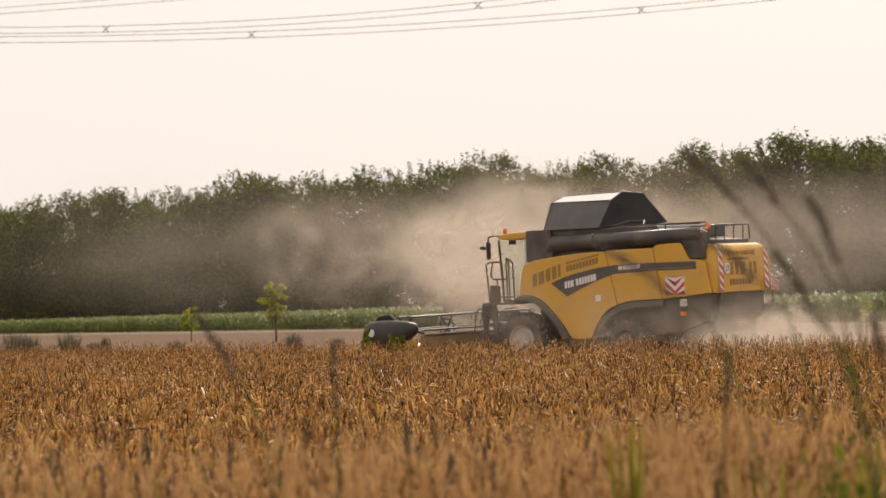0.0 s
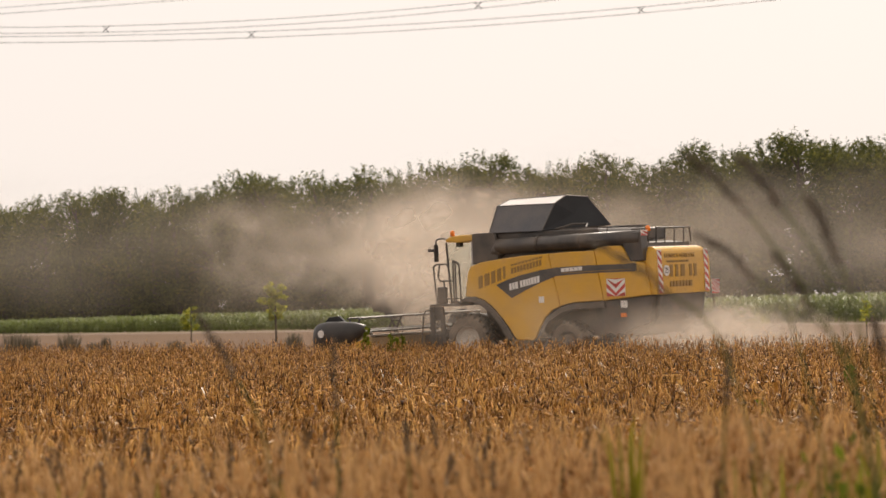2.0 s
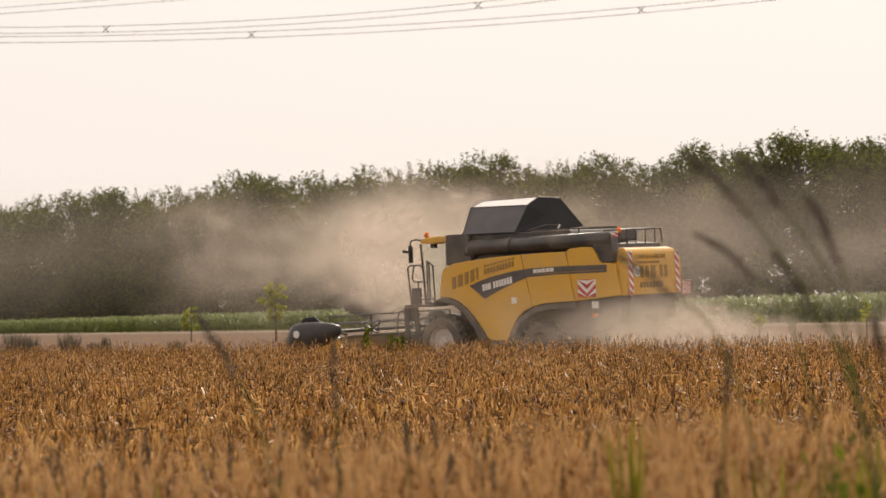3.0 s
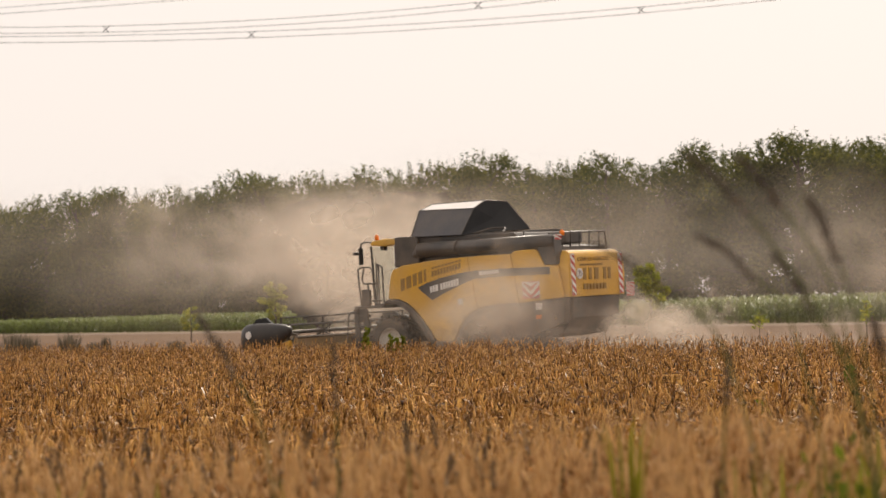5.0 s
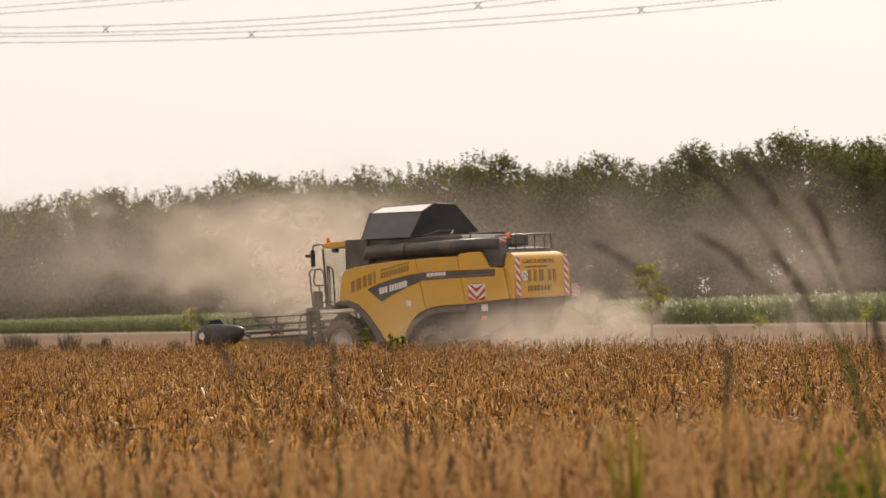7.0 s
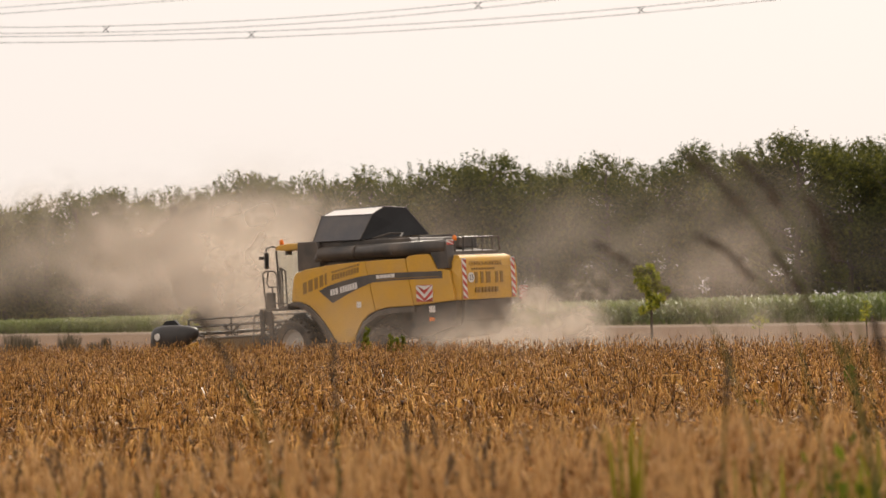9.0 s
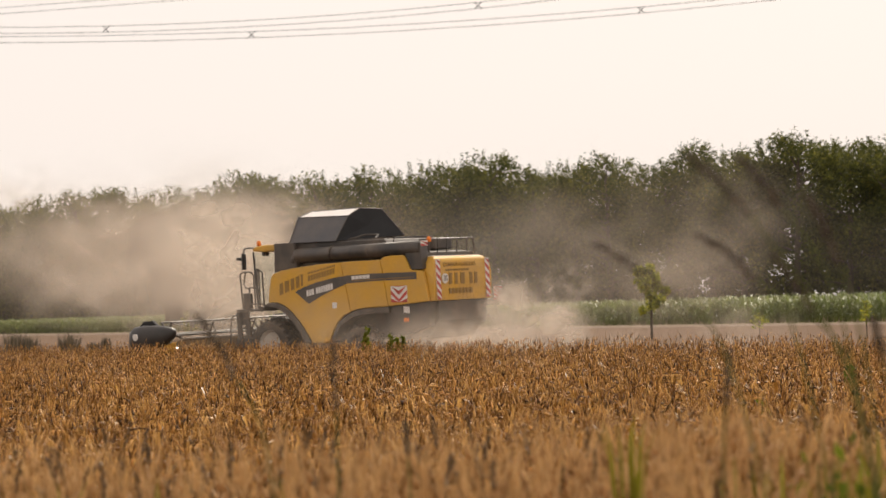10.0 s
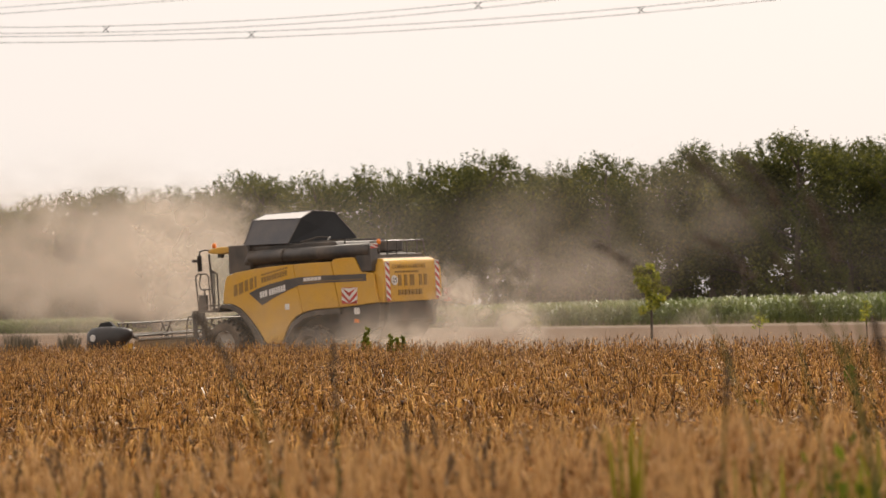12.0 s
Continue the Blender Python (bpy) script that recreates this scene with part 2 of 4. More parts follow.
def quad(points, thick, bm=None):
    """A plate through four points, with thickness along its normal."""
    bm = bm or bmesh.new()
    p = [Vector(v) for v in points]
    nrm = (p[1] - p[0]).cross(p[-1] - p[0]).normalized() * thick
    a, b = [bm.verts.new(v) for v in p], [bm.verts.new(v - nrm) for v in p]
    k = len(p)
    bm.faces.new(a)
    bm.faces.new(b[::-1])
    for i in range(k):
        bm.faces.new((a[i], b[i], b[(i + 1) % k], a[(i + 1) % k]))
    return bm


def lathe(profile, seg=32, bm=None):
    """A closed profile of (y, r) turned about the y axis."""
    bm = bm or bmesh.new()
    rings = []
    for i in range(seg):
        a = 2 * math.pi * i / seg
        rings.append([bm.verts.new((r * math.cos(a), y, r * math.sin(a))) for y, r in profile])
    for i in range(seg):
        a, b = rings[i], rings[(i + 1) % seg]
        for j in range(len(profile) - 1):
            bm.faces.new((a[j], a[j + 1], b[j + 1], b[j]))
    return bm


def big_mesh(name, verts, faces, material):
    """One mesh from numpy arrays of vertices and triangles."""
    me = bpy.data.meshes.new(name)
    me.vertices.add(len(verts))
    me.vertices.foreach_set("co", verts.astype(np.float32).ravel())
    k = len(faces)
    me.loops.add(3 * k)
    me.loops.foreach_set("vertex_index", faces.astype(np.int32).ravel())
    me.polygons.add(k)
    me.polygons.foreach_set("loop_start", np.arange(0, 3 * k, 3, dtype=np.int32))
    me.polygons.foreach_set("loop_total", np.full(k, 3, dtype=np.int32))
    me.update(calc_edges=True)
    me.materials.append(material)
    return me


def scatter(templates, where, rng, size=(0.85, 1.15), lean=0.12):
    """Copies of the templates (verts, tris) at the places, turned, leaning and sized at random, as one set of arrays."""
    vs, fs, base = [], [], 0
    pick = rng.integers(0, len(templates), len(where))
    for k, (tv, tf) in enumerate(templates):
        at = where[pick == k]
        if not len(at):
            continue
        c = len(at)
        a = rng.uniform(0, 2 * np.pi, c)
        s = rng.uniform(size[0], size[1], c)
        lx, ly = rng.normal(0, lean, c), rng.normal(0, lean, c)
        x = tv[None, :, 0] * np.cos(a)[:, None] - tv[None, :, 1] * np.sin(a)[:, None]
        y = tv[None, :, 0] * np.sin(a)[:, None] + tv[None, :, 1] * np.cos(a)[:, None]
        z = np.repeat(tv[None, :, 2], c, 0)
        v = np.stack([x + z * lx[:, None], y + z * ly[:, None], z], -1) * s[:, None, None] + at[:, None, :]
        f = tf[None] + (np.arange(c) * len(tv))[:, None, None] + base
        vs.append(v.reshape(-1, 3))
        fs.append(f.reshape(-1, 3))
        base += c * len(tv)
    return np.concatenate(vs), np.concatenate(fs)


# ---- ground ----
def flat(name, corners, z, material, label):
    bm = bmesh.new()
    bm.faces.new([bm.verts.new((x, y, z)) for x, y in corners])
    ob = new(name, finish(name, bm, material))
    return tagged(ob, label, name, kind="structure")


def line(a, b, s):
    return (a[0] + (b[0] - a[0]) * s, a[1] + (b[1] - a[1]) * s)


CORN_EDGE = ((30.0, 156.0), (-50.0, 262.0))        # near edge of the maize, right to left
WOOD_EDGE = ((35.7, 187.0), (-57.6, 304.0))        # foot of the wood
CROP_EDGE = ((9.7, 52.0), (-15.2, 78.0))           # far edge of the standing barley

ground = flat("ground", [(-1500, -400), (1500, -400), (1500, 3000), (-1500, 3000)], 0.0, STUBBLE, "pale dry stubble field reaching to the horizon")
flat("soil", [(-14, 2), (14, 2), line(*CROP_EDGE, -0.6), line(*CROP_EDGE, 1.6), (-40, 60)], 0.012, SOIL, "brown soil under the standing barley")
flat("track", [line(*CORN_EDGE, -0.6), line(*CORN_EDGE, 1.5), (line(*CORN_EDGE, 1.5)[0] - 9, line(*CORN_EDGE, 1.5)[1] - 13), (line(*CORN_EDGE, -0.6)[0] - 3, line(*CORN_EDGE, -0.6)[1] - 11)], 0.015, TRACK, "pale dirt track along the maize field")


# ---- standing barley ----
def ribbon(points, widths, side):
    """A strip along points, as (verts, tris); it ends in a point."""
    v, f = [], []
    side = np.array(side, float)
    for p, w in zip(points[:-1], widths):
        v += [np.array(p) - side * w / 2, np.array(p) + side * w / 2]
    v.append(np.array(points[-1], float))
    k = len(points) - 1
    for i in range(k - 1):
        f += [(2 * i, 2 * i + 1, 2 * i + 3), (2 * i, 2 * i + 3, 2 * i + 2)]
    f.append((2 * k - 2, 2 * k - 1, 2 * k))
    return np.array(v), np.array(f)


def spindle(p, q, r, sides=4):
    """An ear: pointed at both ends, thickest near its foot."""
    p, q = np.array(p, float), np.array(q, float)
    d = (q - p) / np.linalg.norm(q - p)
    u = np.cross(d, (0.3, 0.9, 0.2))
    u /= np.linalg.norm(u)
    w = np.cross(d, u)
    mid = p + (q - p) * 0.4
    ring = [mid + r * (u * math.cos(a) + w * math.sin(a)) for a in np.arange(sides) * 2 * np.pi / sides]
    f = []
    for i in range(sides):
        j = (i + 1) % sides
        f += [(0, 2 + i, 2 + j), (1, 2 + j, 2 + i)]
    return np.array([p, q, *ring]), np.array(f)


def joined(pieces):
    vs, fs, k = [], [], 0
    for v, f in pieces:
        vs.append(v)
        fs.append(f + k)
        k += len(v)
    return np.concatenate(vs), np.concatenate(fs)


def barley(rng, detail, beard=1):
    """A barley stalk with a bearded ear, upright or arching over, and dry twisted leaves."""
    h = rng.uniform(0.54, 0.82) + (0.22 if beard > 1 else 0)
    bend = rng.uniform(0.05, 0.55) if rng.random() < 0.5 else rng.uniform(1.0, 2.7)
    fat = (1.55, 1.5, 1.3)[detail]
    tilt = rng.normal(0, 0.09, 2)
    top = np.array([tilt[0], tilt[1], h])
    side = rng.normal(0, 0.15)
    size = rng.uniform(0.085, 0.125) * (1.25, 1.2, 1.0)[detail]
    way = [np.array([math.sin(q * bend), side * q, math.cos(q * bend)]) for q in (0.25, 0.7, 1.0)]
    neck = top + 0.07 * way[0]
    mid = neck + size * 0.55 * way[1]
    tip = mid + size * 0.60 * way[2]
    low = 0.12 if detail == 0 else 0.3
    thick = rng.uniform(0.0075, 0.0105) * fat
    pieces = [ribbon([(0, 0, low), top * 0.6, top, neck], [0.0048 * fat] * 3, (0.5, 0.8, 0)), spindle(neck, mid + 0.25 * (tip - mid), thick, 4 if detail == 0 else 3), spindle(neck + 0.7 * (mid - neck), tip, thick * 0.85, 3)]
    for k in range((9, 6, 2)[detail] * (2 if beard > 1 else 1)):
        q = rng.uniform(0.0, 1.0)
        at = neck + (mid - neck) * 2 * q if q < 0.5 else mid + (tip - mid) * (2 * q - 1)
        out = way[1] * (1 - q) + way[2] * q + rng.normal(0, 0.20, 3)
        pieces.append(ribbon([at, at + out * rng.uniform(0.10, 0.18)], [0.0026 * fat], (0.3, 0.9, 0.2)))
    for k in range((3, 2, 1)[detail]):
        z = rng.uniform(0.45, 0.95) * h
        t = rng.uniform(0, 6.3)
        c = np.array([math.cos(t), math.sin(t), 0])
        p0 = top * (z / h)
        up = rng.uniform(0.02, 0.22)
        broad = rng.choice([0.005, 0.009, 0.014, 0.022], p=[0.36, 0.36, 0.18, 0.10]) * fat
        pieces.append(ribbon([p0, p0 + c * 0.05 + (0, 0, up * 0.7), p0 + c * rng.uniform(0.05, 0.22) + (0, 0, up + rng.uniform(-0.22, 0.06))], [broad, broad * 0.9], (-c[1], c[0], rng.uniform(-0.9, 0.9))))
    return joined(pieces)


def barley_places(rng, near, far, per_m2):
    """Random places in the part of the field that lies between two distances, up to the crop's edge."""
    n = int((far - near) * (far + near) * 0.225 * per_m2)
    y = np.sqrt(rng.uniform(near ** 2, far ** 2, n))
    x = rng.uniform(-0.225, 0.225, n) * y
    (ax, ay), (bx, by) = CROP_EDGE
    edge = ay + (x - ax) * (by - ay) / (bx - ax) + 0.5 * np.sin(x * 1.7) + 0.3 * np.sin(x * 4.1)
    clump = np.sin(x * 2.3 + 1.1 * np.sin(y * 0.9)) + np.sin(y * 1.3 + x * 0.4) + rng.normal(0, 1, n)
    keep = (y < edge) & (clump > -1.35)
    z = 0.045 * np.sin(x * 1.1 + y * 0.6) + 0.04 * np.sin(y * 2.1 - x) + 0.03 * np.sin(x * 3.7 + y * 0.3) - 0.03
    return np.stack([x, y, z], -1)[keep]


def barley_field():
    rng = np.random.default_rng(5)
    sets = []
    for detail, near, far, count in ((0, 13.0, 21.0, 78), (1, 21.0, 38.0, 66), (2, 38.0, 84.0, 68)):
        templates = [barley(rng, detail) for _ in range(16)]
        v, f = scatter(templates, barley_places(rng, near, far, count), rng, (0.74, 1.12), 0.19)
        sets.append((v, f))
    v, f = joined(sets)
    tagged(new("barley", big_mesh("barley", v, f, BARLEY)), "ripe golden brown barley with nodding ears", "barley", kind="stuff")
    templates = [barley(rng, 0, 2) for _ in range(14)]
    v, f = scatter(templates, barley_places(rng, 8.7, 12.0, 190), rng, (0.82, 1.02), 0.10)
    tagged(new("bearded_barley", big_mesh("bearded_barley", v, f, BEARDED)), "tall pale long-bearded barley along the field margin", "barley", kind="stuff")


barley_field()


def tall_ears():
    """Taller, darker stalks that stand above the near barley."""
    rng = np.random.default_rng(12)
    templates = []
    for k in range(6):
        h = rng.uniform(0.98, 1.14)
        lean = rng.normal(0, 0.05, 2)
        top, tip = np.array([lean[0], lean[1], h]), np.array([lean[0] * 1.4 + rng.normal(0, 0.02), lean[1] * 1.4, h + rng.uniform(0.13, 0.19)])
        grains = [spindle(top + (tip - top) * q + rng.normal(0, 0.006, 3), top + (tip - top) * (q + 0.22) + rng.normal(0, 0.008, 3), 0.010, 4) for q in np.linspace(0, 0.8, 9)]
        templates.append(joined([ribbon([(0, 0, 0), top * 0.5, top, tip], [0.007] * 3, (1, 0, 0)), *grains]))
    n = 110
    y = np.sqrt(rng.uniform(9.2 ** 2, 13 ** 2, n))
    where = np.stack([rng.uniform(-0.21, 0.21, n) * y, y, np.zeros(n)], -1)
    v, f = scatter(templates, where, rng, (0.9, 1.08), 0.06)
    tagged(new("tall_stalks", big_mesh("tall_stalks", v, f, EARS)), "dark brown upright ears above the barley", "stalks", kind="stuff")


tall_ears()


# ---- maize ----
def maize_plant(rng):
    h = rng.uniform(1.60, 2.05)
    pieces = [ribbon([(0, 0, 0), (0, 0, h * 0.6), (0, 0, h)], [0.05, 0.04], (1, 0, 0))]
    for k in range(9):
        z = h * (0.2 + 0.085 * k)
        t = rng.uniform(0, 6.3)
        c = np.array([math.cos(t), math.sin(t), 0])
        reach = rng.uniform(0.35, 0.6)
        p = np.array([0, 0, z])
        pieces.append(ribbon([p, p + c * reach * 0.5 + (0, 0, 0.22), p + c * reach * 0.85 + (0, 0, 0.12), p + c * reach + (0, 0, -0.22)], [0.075, 0.09, 0.06], (-c[1], c[0], 0.15)))
    return joined(pieces)


def maize_field():
    rng = np.random.default_rng(8)
    templates = [maize_plant(rng) for _ in range(8)]
    (ax, ay), (bx, by) = CORN_EDGE
    (cx, cy), (dx, dy) = WOOD_EDGE
    n = 7600
    s = rng.uniform(-0.25, 1.2, n)
    depth = np.where(rng.random(n) < 0.6, rng.random(n) * 4.0, rng.random(n) * 24)
    L = math.hypot(bx - ax, by - ay)
    nx, ny = -(by - ay) / L, (bx - ax) / L
    if ny < 0:
        nx, ny = -nx, -ny
    x, y = ax + (bx - ax) * s + nx * depth, ay + (by - ay) * s + ny * depth
    where = np.stack([x, y, np.zeros(n)], -1)
    v, f = scatter(templates, where, rng, (0.9, 1.1), 0.05)
    v[:, 2] *= 1 - 0.22 * np.clip((30 - v[:, 0]) / 80, 0, 1)      # the stand is lower towards its far end
    tagged(new("maize", big_mesh("maize", v, f, CORN)), "tall green maize standing in rows before the wood", "maize", kind="stuff")


maize_field()


# ---- the wood ----
def leaf_cloud(rng, clumps, leaves, size):
    """Leaves gathered in clumps (centre, radius): small folded blades of two triangles."""
    cs, rs = np.array([c for c, _ in clumps]), np.array([r for _, r in clumps])
    k = rng.choice(len(clumps), leaves, p=rs ** 2 / (rs ** 2).sum())
    d = rng.normal(0, 1, (leaves, 3))
    d /= np.linalg.norm(d, axis=1)[:, None]
    at = cs[k] + d * (rs[k] * rng.uniform(0.25, 1.15, leaves) ** 0.65)[:, None] * np.array([1, 1, 0.85])
    u, w = rng.normal(0, 1, (leaves, 3)), rng.normal(0, 1, (leaves, 3))
    u /= np.linalg.norm(u, axis=1)[:, None]
    w -= u * (u * w).sum(1)[:, None]
    w /= np.linalg.norm(w, axis=1)[:, None]
    s = (size * rng.uniform(0.6, 1.3, leaves))[:, None]
    v = np.stack([at - u * s, at + w * s * 0.45, at + u * s, at - w * s * 0.45], 1).reshape(-1, 3)
    b = np.arange(leaves)[:, None] * 4
    f = np.concatenate([b + np.array([0, 1, 2]), b + np.array([0, 2, 3])], 1).reshape(-1, 3)
    return v, f


def tree(rng, h, spread, leaves, material, leaf, low=0.12, label="", name="tree", shoots=0, clusters=34, fill=(0.28, 0.46)):
    top = new(name)
    bm = bmesh.new()
    lean = rng.normal(0, 0.02 * h, 2)
    rod((0, 0, -0.1), (lean[0] * 0.5, lean[1] * 0.5, h * 0.45), 0.018 * h, bm, 8, 0.012 * h)
    rod((lean[0] * 0.5, lean[1] * 0.5, h * 0.45), (lean[0], lean[1], h * 0.85), 0.012 * h, bm, 7, 0.004 * h)
    clumps = []
    for k in range(clusters):
        z = h * (low + (0.93 - low) * ((k + rng.uniform(0, 1)) / clusters))
        e = (z / h - low) / (1 - low)
        wide = spread * (math.sin(math.pi * min(1, 0.16 + 0.84 * e)) ** 0.6) * rng.uniform(0.35, 1.0)
        t = rng.uniform(0, 6.3)
        c = np.array([lean[0] * e + wide * math.cos(t), lean[1] * e + wide * math.sin(t), z])
        clumps.append((c, spread * rng.uniform(*fill) * (1.0 if e < 0.7 or not shoots else 0.86) * (0.80 if shoots and low > 0.15 and e < 0.28 else 1.0)))
        if k % 3 == 0:
            rod((lean[0] * e, lean[1] * e, z * 0.86), c, 0.006 * h, bm, 5, 0.002 * h)
    sets = [leaf_cloud(rng, clumps, leaves, leaf)]
    for k in range(shoots):             # leafy shoots that stand up out of the crown's top
        t, e = rng.uniform(0, 6.3), math.sqrt(rng.uniform(0.0, 1.0))
        foot = np.array([lean[0] + spread * 1.05 * e * math.cos(t), lean[1] + spread * 1.05 * e * math.sin(t), h * (0.95 - 0.17 * e ** 2)])
        reach = h * rng.uniform(0.03, 0.085) * (1.3 - 0.6 * e)
        way = np.array([0.45 * e * math.cos(t), 0.45 * e * math.sin(t), 1.0]) + rng.normal(0, 0.18, 3)
        way /= np.linalg.norm(way)
        n = int(26 * reach / (0.09 * h)) + 10
        q = rng.uniform(-0.3, 1.0, n)
        sprig = [(foot + way * reach * a, 0.30 * (1.05 - 0.75 * max(0, a)) * rng.uniform(0.5, 1.1)) for a in q]
        sets.append(leaf_cloud(rng, sprig, n * 2, leaf * 0.72))
    part("trunk", bm, BARK, top)
    crown = new("crown", big_mesh("crown", *joined(sets), material))
    crown.parent = top
    return tagged(top, label, "tree", "trees of the wood" if name == "tree" else "young trees in a row")


def wood():
    rng = np.random.default_rng(21)
    dense = [tree(rng, 14.0, 3.7, 9600, LEAF, 0.15, 0.06, "dense dark green broadleaved tree of the wood", shoots=n, clusters=46) for n in (15, 20, 12, 24)]
    airy = [tree(rng, 14.0, 3.7, 10500, LEAF, 0.145, 0.20, "tall dark green broadleaved tree with a bare lower trunk", shoots=n, clusters=44) for n in (22, 30, 18)]
    # heights of the wood's outline from its right end to its left
    outline = ((1.090, 16.9), (1.045, 16.6), (1.003, 16.2), (0.959, 15.7), (0.916, 17.1), (0.875, 17.9), (0.833, 17.5), (0.791, 16.8), (0.750, 15.8), (0.709, 16.3),
               (0.669, 16.7), (0.629, 16.8), (0.589, 16.7), (0.549, 15.5), (0.511, 16.4), (0.472, 16.2), (0.433, 14.7), (0.396, 15.4), (0.358, 15.9), (0.320, 15.7),
               (0.284, 15.0), (0.247, 14.7), (0.210, 14.8), (0.174, 14.5), (0.138, 15.3), (0.102, 14.6), (0.068, 15.5), (0.032, 15.3), (-0.003, 14.6), (-0.037, 14.2),
               (-0.071, 13.9))
    used = set()
    for row, (back, scale) in enumerate(((0.0, 1.0), (5.5, 0.95))):
        for i, (s, h) in enumerate(outline):
            x, y = line(*WOOD_EDGE, s + row * 0.017)
            kinds = airy if s < 0.40 else dense
            kind = kinds[(i * 7 + row * 3 + i // 3) % len(kinds)]
            size = h * scale / 13.6 * rng.uniform(0.94, 1.04)
            m = pose(x + back * 0.7 + rng.uniform(-0.8, 0.8), y + back * 0.72 + rng.uniform(-0.8, 0.8), 0, 0, 0, rng.uniform(0, 360)) @ Matrix.Diagonal((size * rng.uniform(1.05, 1.3), size * rng.uniform(1.05, 1.3), size, 1))
            if kind.name not in used:
                used.add(kind.name)
                kind.matrix_basis = m
            else:
                o = copy_thing(kind, pose(0, 0, 0))
                o.matrix_basis = m


def undergrowth():
    """Shrubs that close the wood's foot, thinner towards its right end."""
    rng = np.random.default_rng(77)
    clumps = []
    for k in range(220):
        s = rng.uniform(-0.10, 1.08)
        x, y = line(*WOOD_EDGE, s)
        clumps.append((np.array([x + rng.uniform(1, 8), y + rng.uniform(1, 8), rng.uniform(0.5, 6.5 if s > 0.42 else 4.2)]), rng.uniform(1.0, 2.0)))
    for k in range(110):
        s = rng.uniform(-0.10, 0.45)
        x, y = line(*WOOD_EDGE, s)
        clumps.append((np.array([x + rng.uniform(0, 9), y + rng.uniform(0, 9), rng.uniform(0.8, 3.2)]), rng.uniform(0.9, 1.6)))
    for k in range(120):                # the depth of the wood, behind the two rows of trees
        s = rng.uniform(-0.10, 1.10)
        x, y = line(*WOOD_EDGE, s)
        clumps.append((np.array([x + rng.uniform(8, 13), y + rng.uniform(8, 13), rng.uniform(5.0, 10.5)]), rng.uniform(1.5, 2.4)))
    v, f = leaf_cloud(rng, clumps, 74000, 0.26)
    tagged(new("undergrowth", big_mesh("undergrowth", v, f, LEAF)), "dark shrubs between the trunks of the wood", "shrubs", kind="stuff")


wood()
undergrowth()


# ---- young trees and weeds on the stubble ----
def saplings():
    rng = np.random.default_rng(33)
    for x, y, h, spread, n in ((-10.05, 138.0, 3.75, 0.85, 950), (9.95, 112.0, 3.8, 0.95, 1200), (-15.4, 141.0, 2.35, 0.6, 350)):
        t = tree(rng, h, spread, n, YOUNG, 0.12, 0.36, "slender young tree with yellow-green leaves on the stubble", "sapling", clusters=20, fill=(0.20, 0.38))
        t.location = (x, y, 0)
    for x, y, h in ((13.6, 100.5, 1.2), (17.7, 97.5, 1.75), (4.6, 118.0, 1.2)):
        t = tree(rng, h, 0.34, 90, YOUNG, 0.08, 0.45, "small yellow-green sapling in the stubble", "sapling")
        t.location = (x, y, 0)


def dry_bush(rng, x, y, h, w):
    k = 260
    pieces = []
    for _ in range(k):
        a, r = rng.uniform(0, 6.3), w * rng.uniform(0, 1) ** 0.7
        b = np.array([r * math.cos(a) * 0.6, r * math.sin(a) * 0.6, 0])
        t = np.array([r * math.cos(a) * 1.3, r * math.sin(a) * 1.3, h * rng.uniform(0.5, 1.0)])
        pieces.append(ribbon([b, (b + t) / 2 + (0, 0, 0.1), t], [0.03, 0.045], (math.cos(a + 1.5), math.sin(a + 1.5), 0.1)))
    v, f = joined(pieces)
    o = tagged(new("dry_weed", big_mesh("dry_weed", v, f, DRYWEED)), "tuft of dry grey-brown weeds beside the barley", "weeds", "dry weed tufts")
    o.location = (x, y, 0)


def leafy_weed(rng, x, y, z, h, leaves, size, material=WEED, label="leafy green weed rising out of the barley"):
    clumps = [(np.array([rng.normal(0, 0.05 * h), rng.normal(0, 0.05 * h), z + h * q]), h * (0.22 - 0.12 * q)) for q in np.linspace(0.0, 0.95, 7)]
    top = new("weed")
    part("stem", rod((0, 0, 0), (0.02, 0, z + h * 0.9), 0.008, None, 5, 0.003), STALK, top)
    v, f = leaf_cloud(rng, clumps, leaves, size)
    o = new("leaves", big_mesh("leaves", v, f, material))
    o.parent = top
    top.location = (x, y, 0)
    tagged(top, label, "weed", "green weeds")


def blade_tuft(rng, x, y, h, count, material, label, wide=1.0, reach=1.0):
    """Upright narrow leaves from one foot."""
    top = new("weed")
    for k in range(count):
        a, out = rng.uniform(0, 6.3), rng.uniform(0.02, 0.16) * reach
        c = np.array([math.cos(a), math.sin(a), 0])
        z = h * rng.uniform(0.62, 1.0)
        v, f = ribbon([c * 0.01, c * out * 0.35 + (0, 0, z * 0.6), c * out * 0.8 + (0, 0, z * 0.92), c * out * 1.3 + (0, 0, z)], [0.012 * wide, 0.016 * wide, 0.012 * wide], (-c[1], c[0], 0.0))
        o = new("blade", big_mesh("blade", v, f, material))
        o.parent = top
    top.location = (x, y, 0)
    tagged(top, label, "weed", "green weeds")


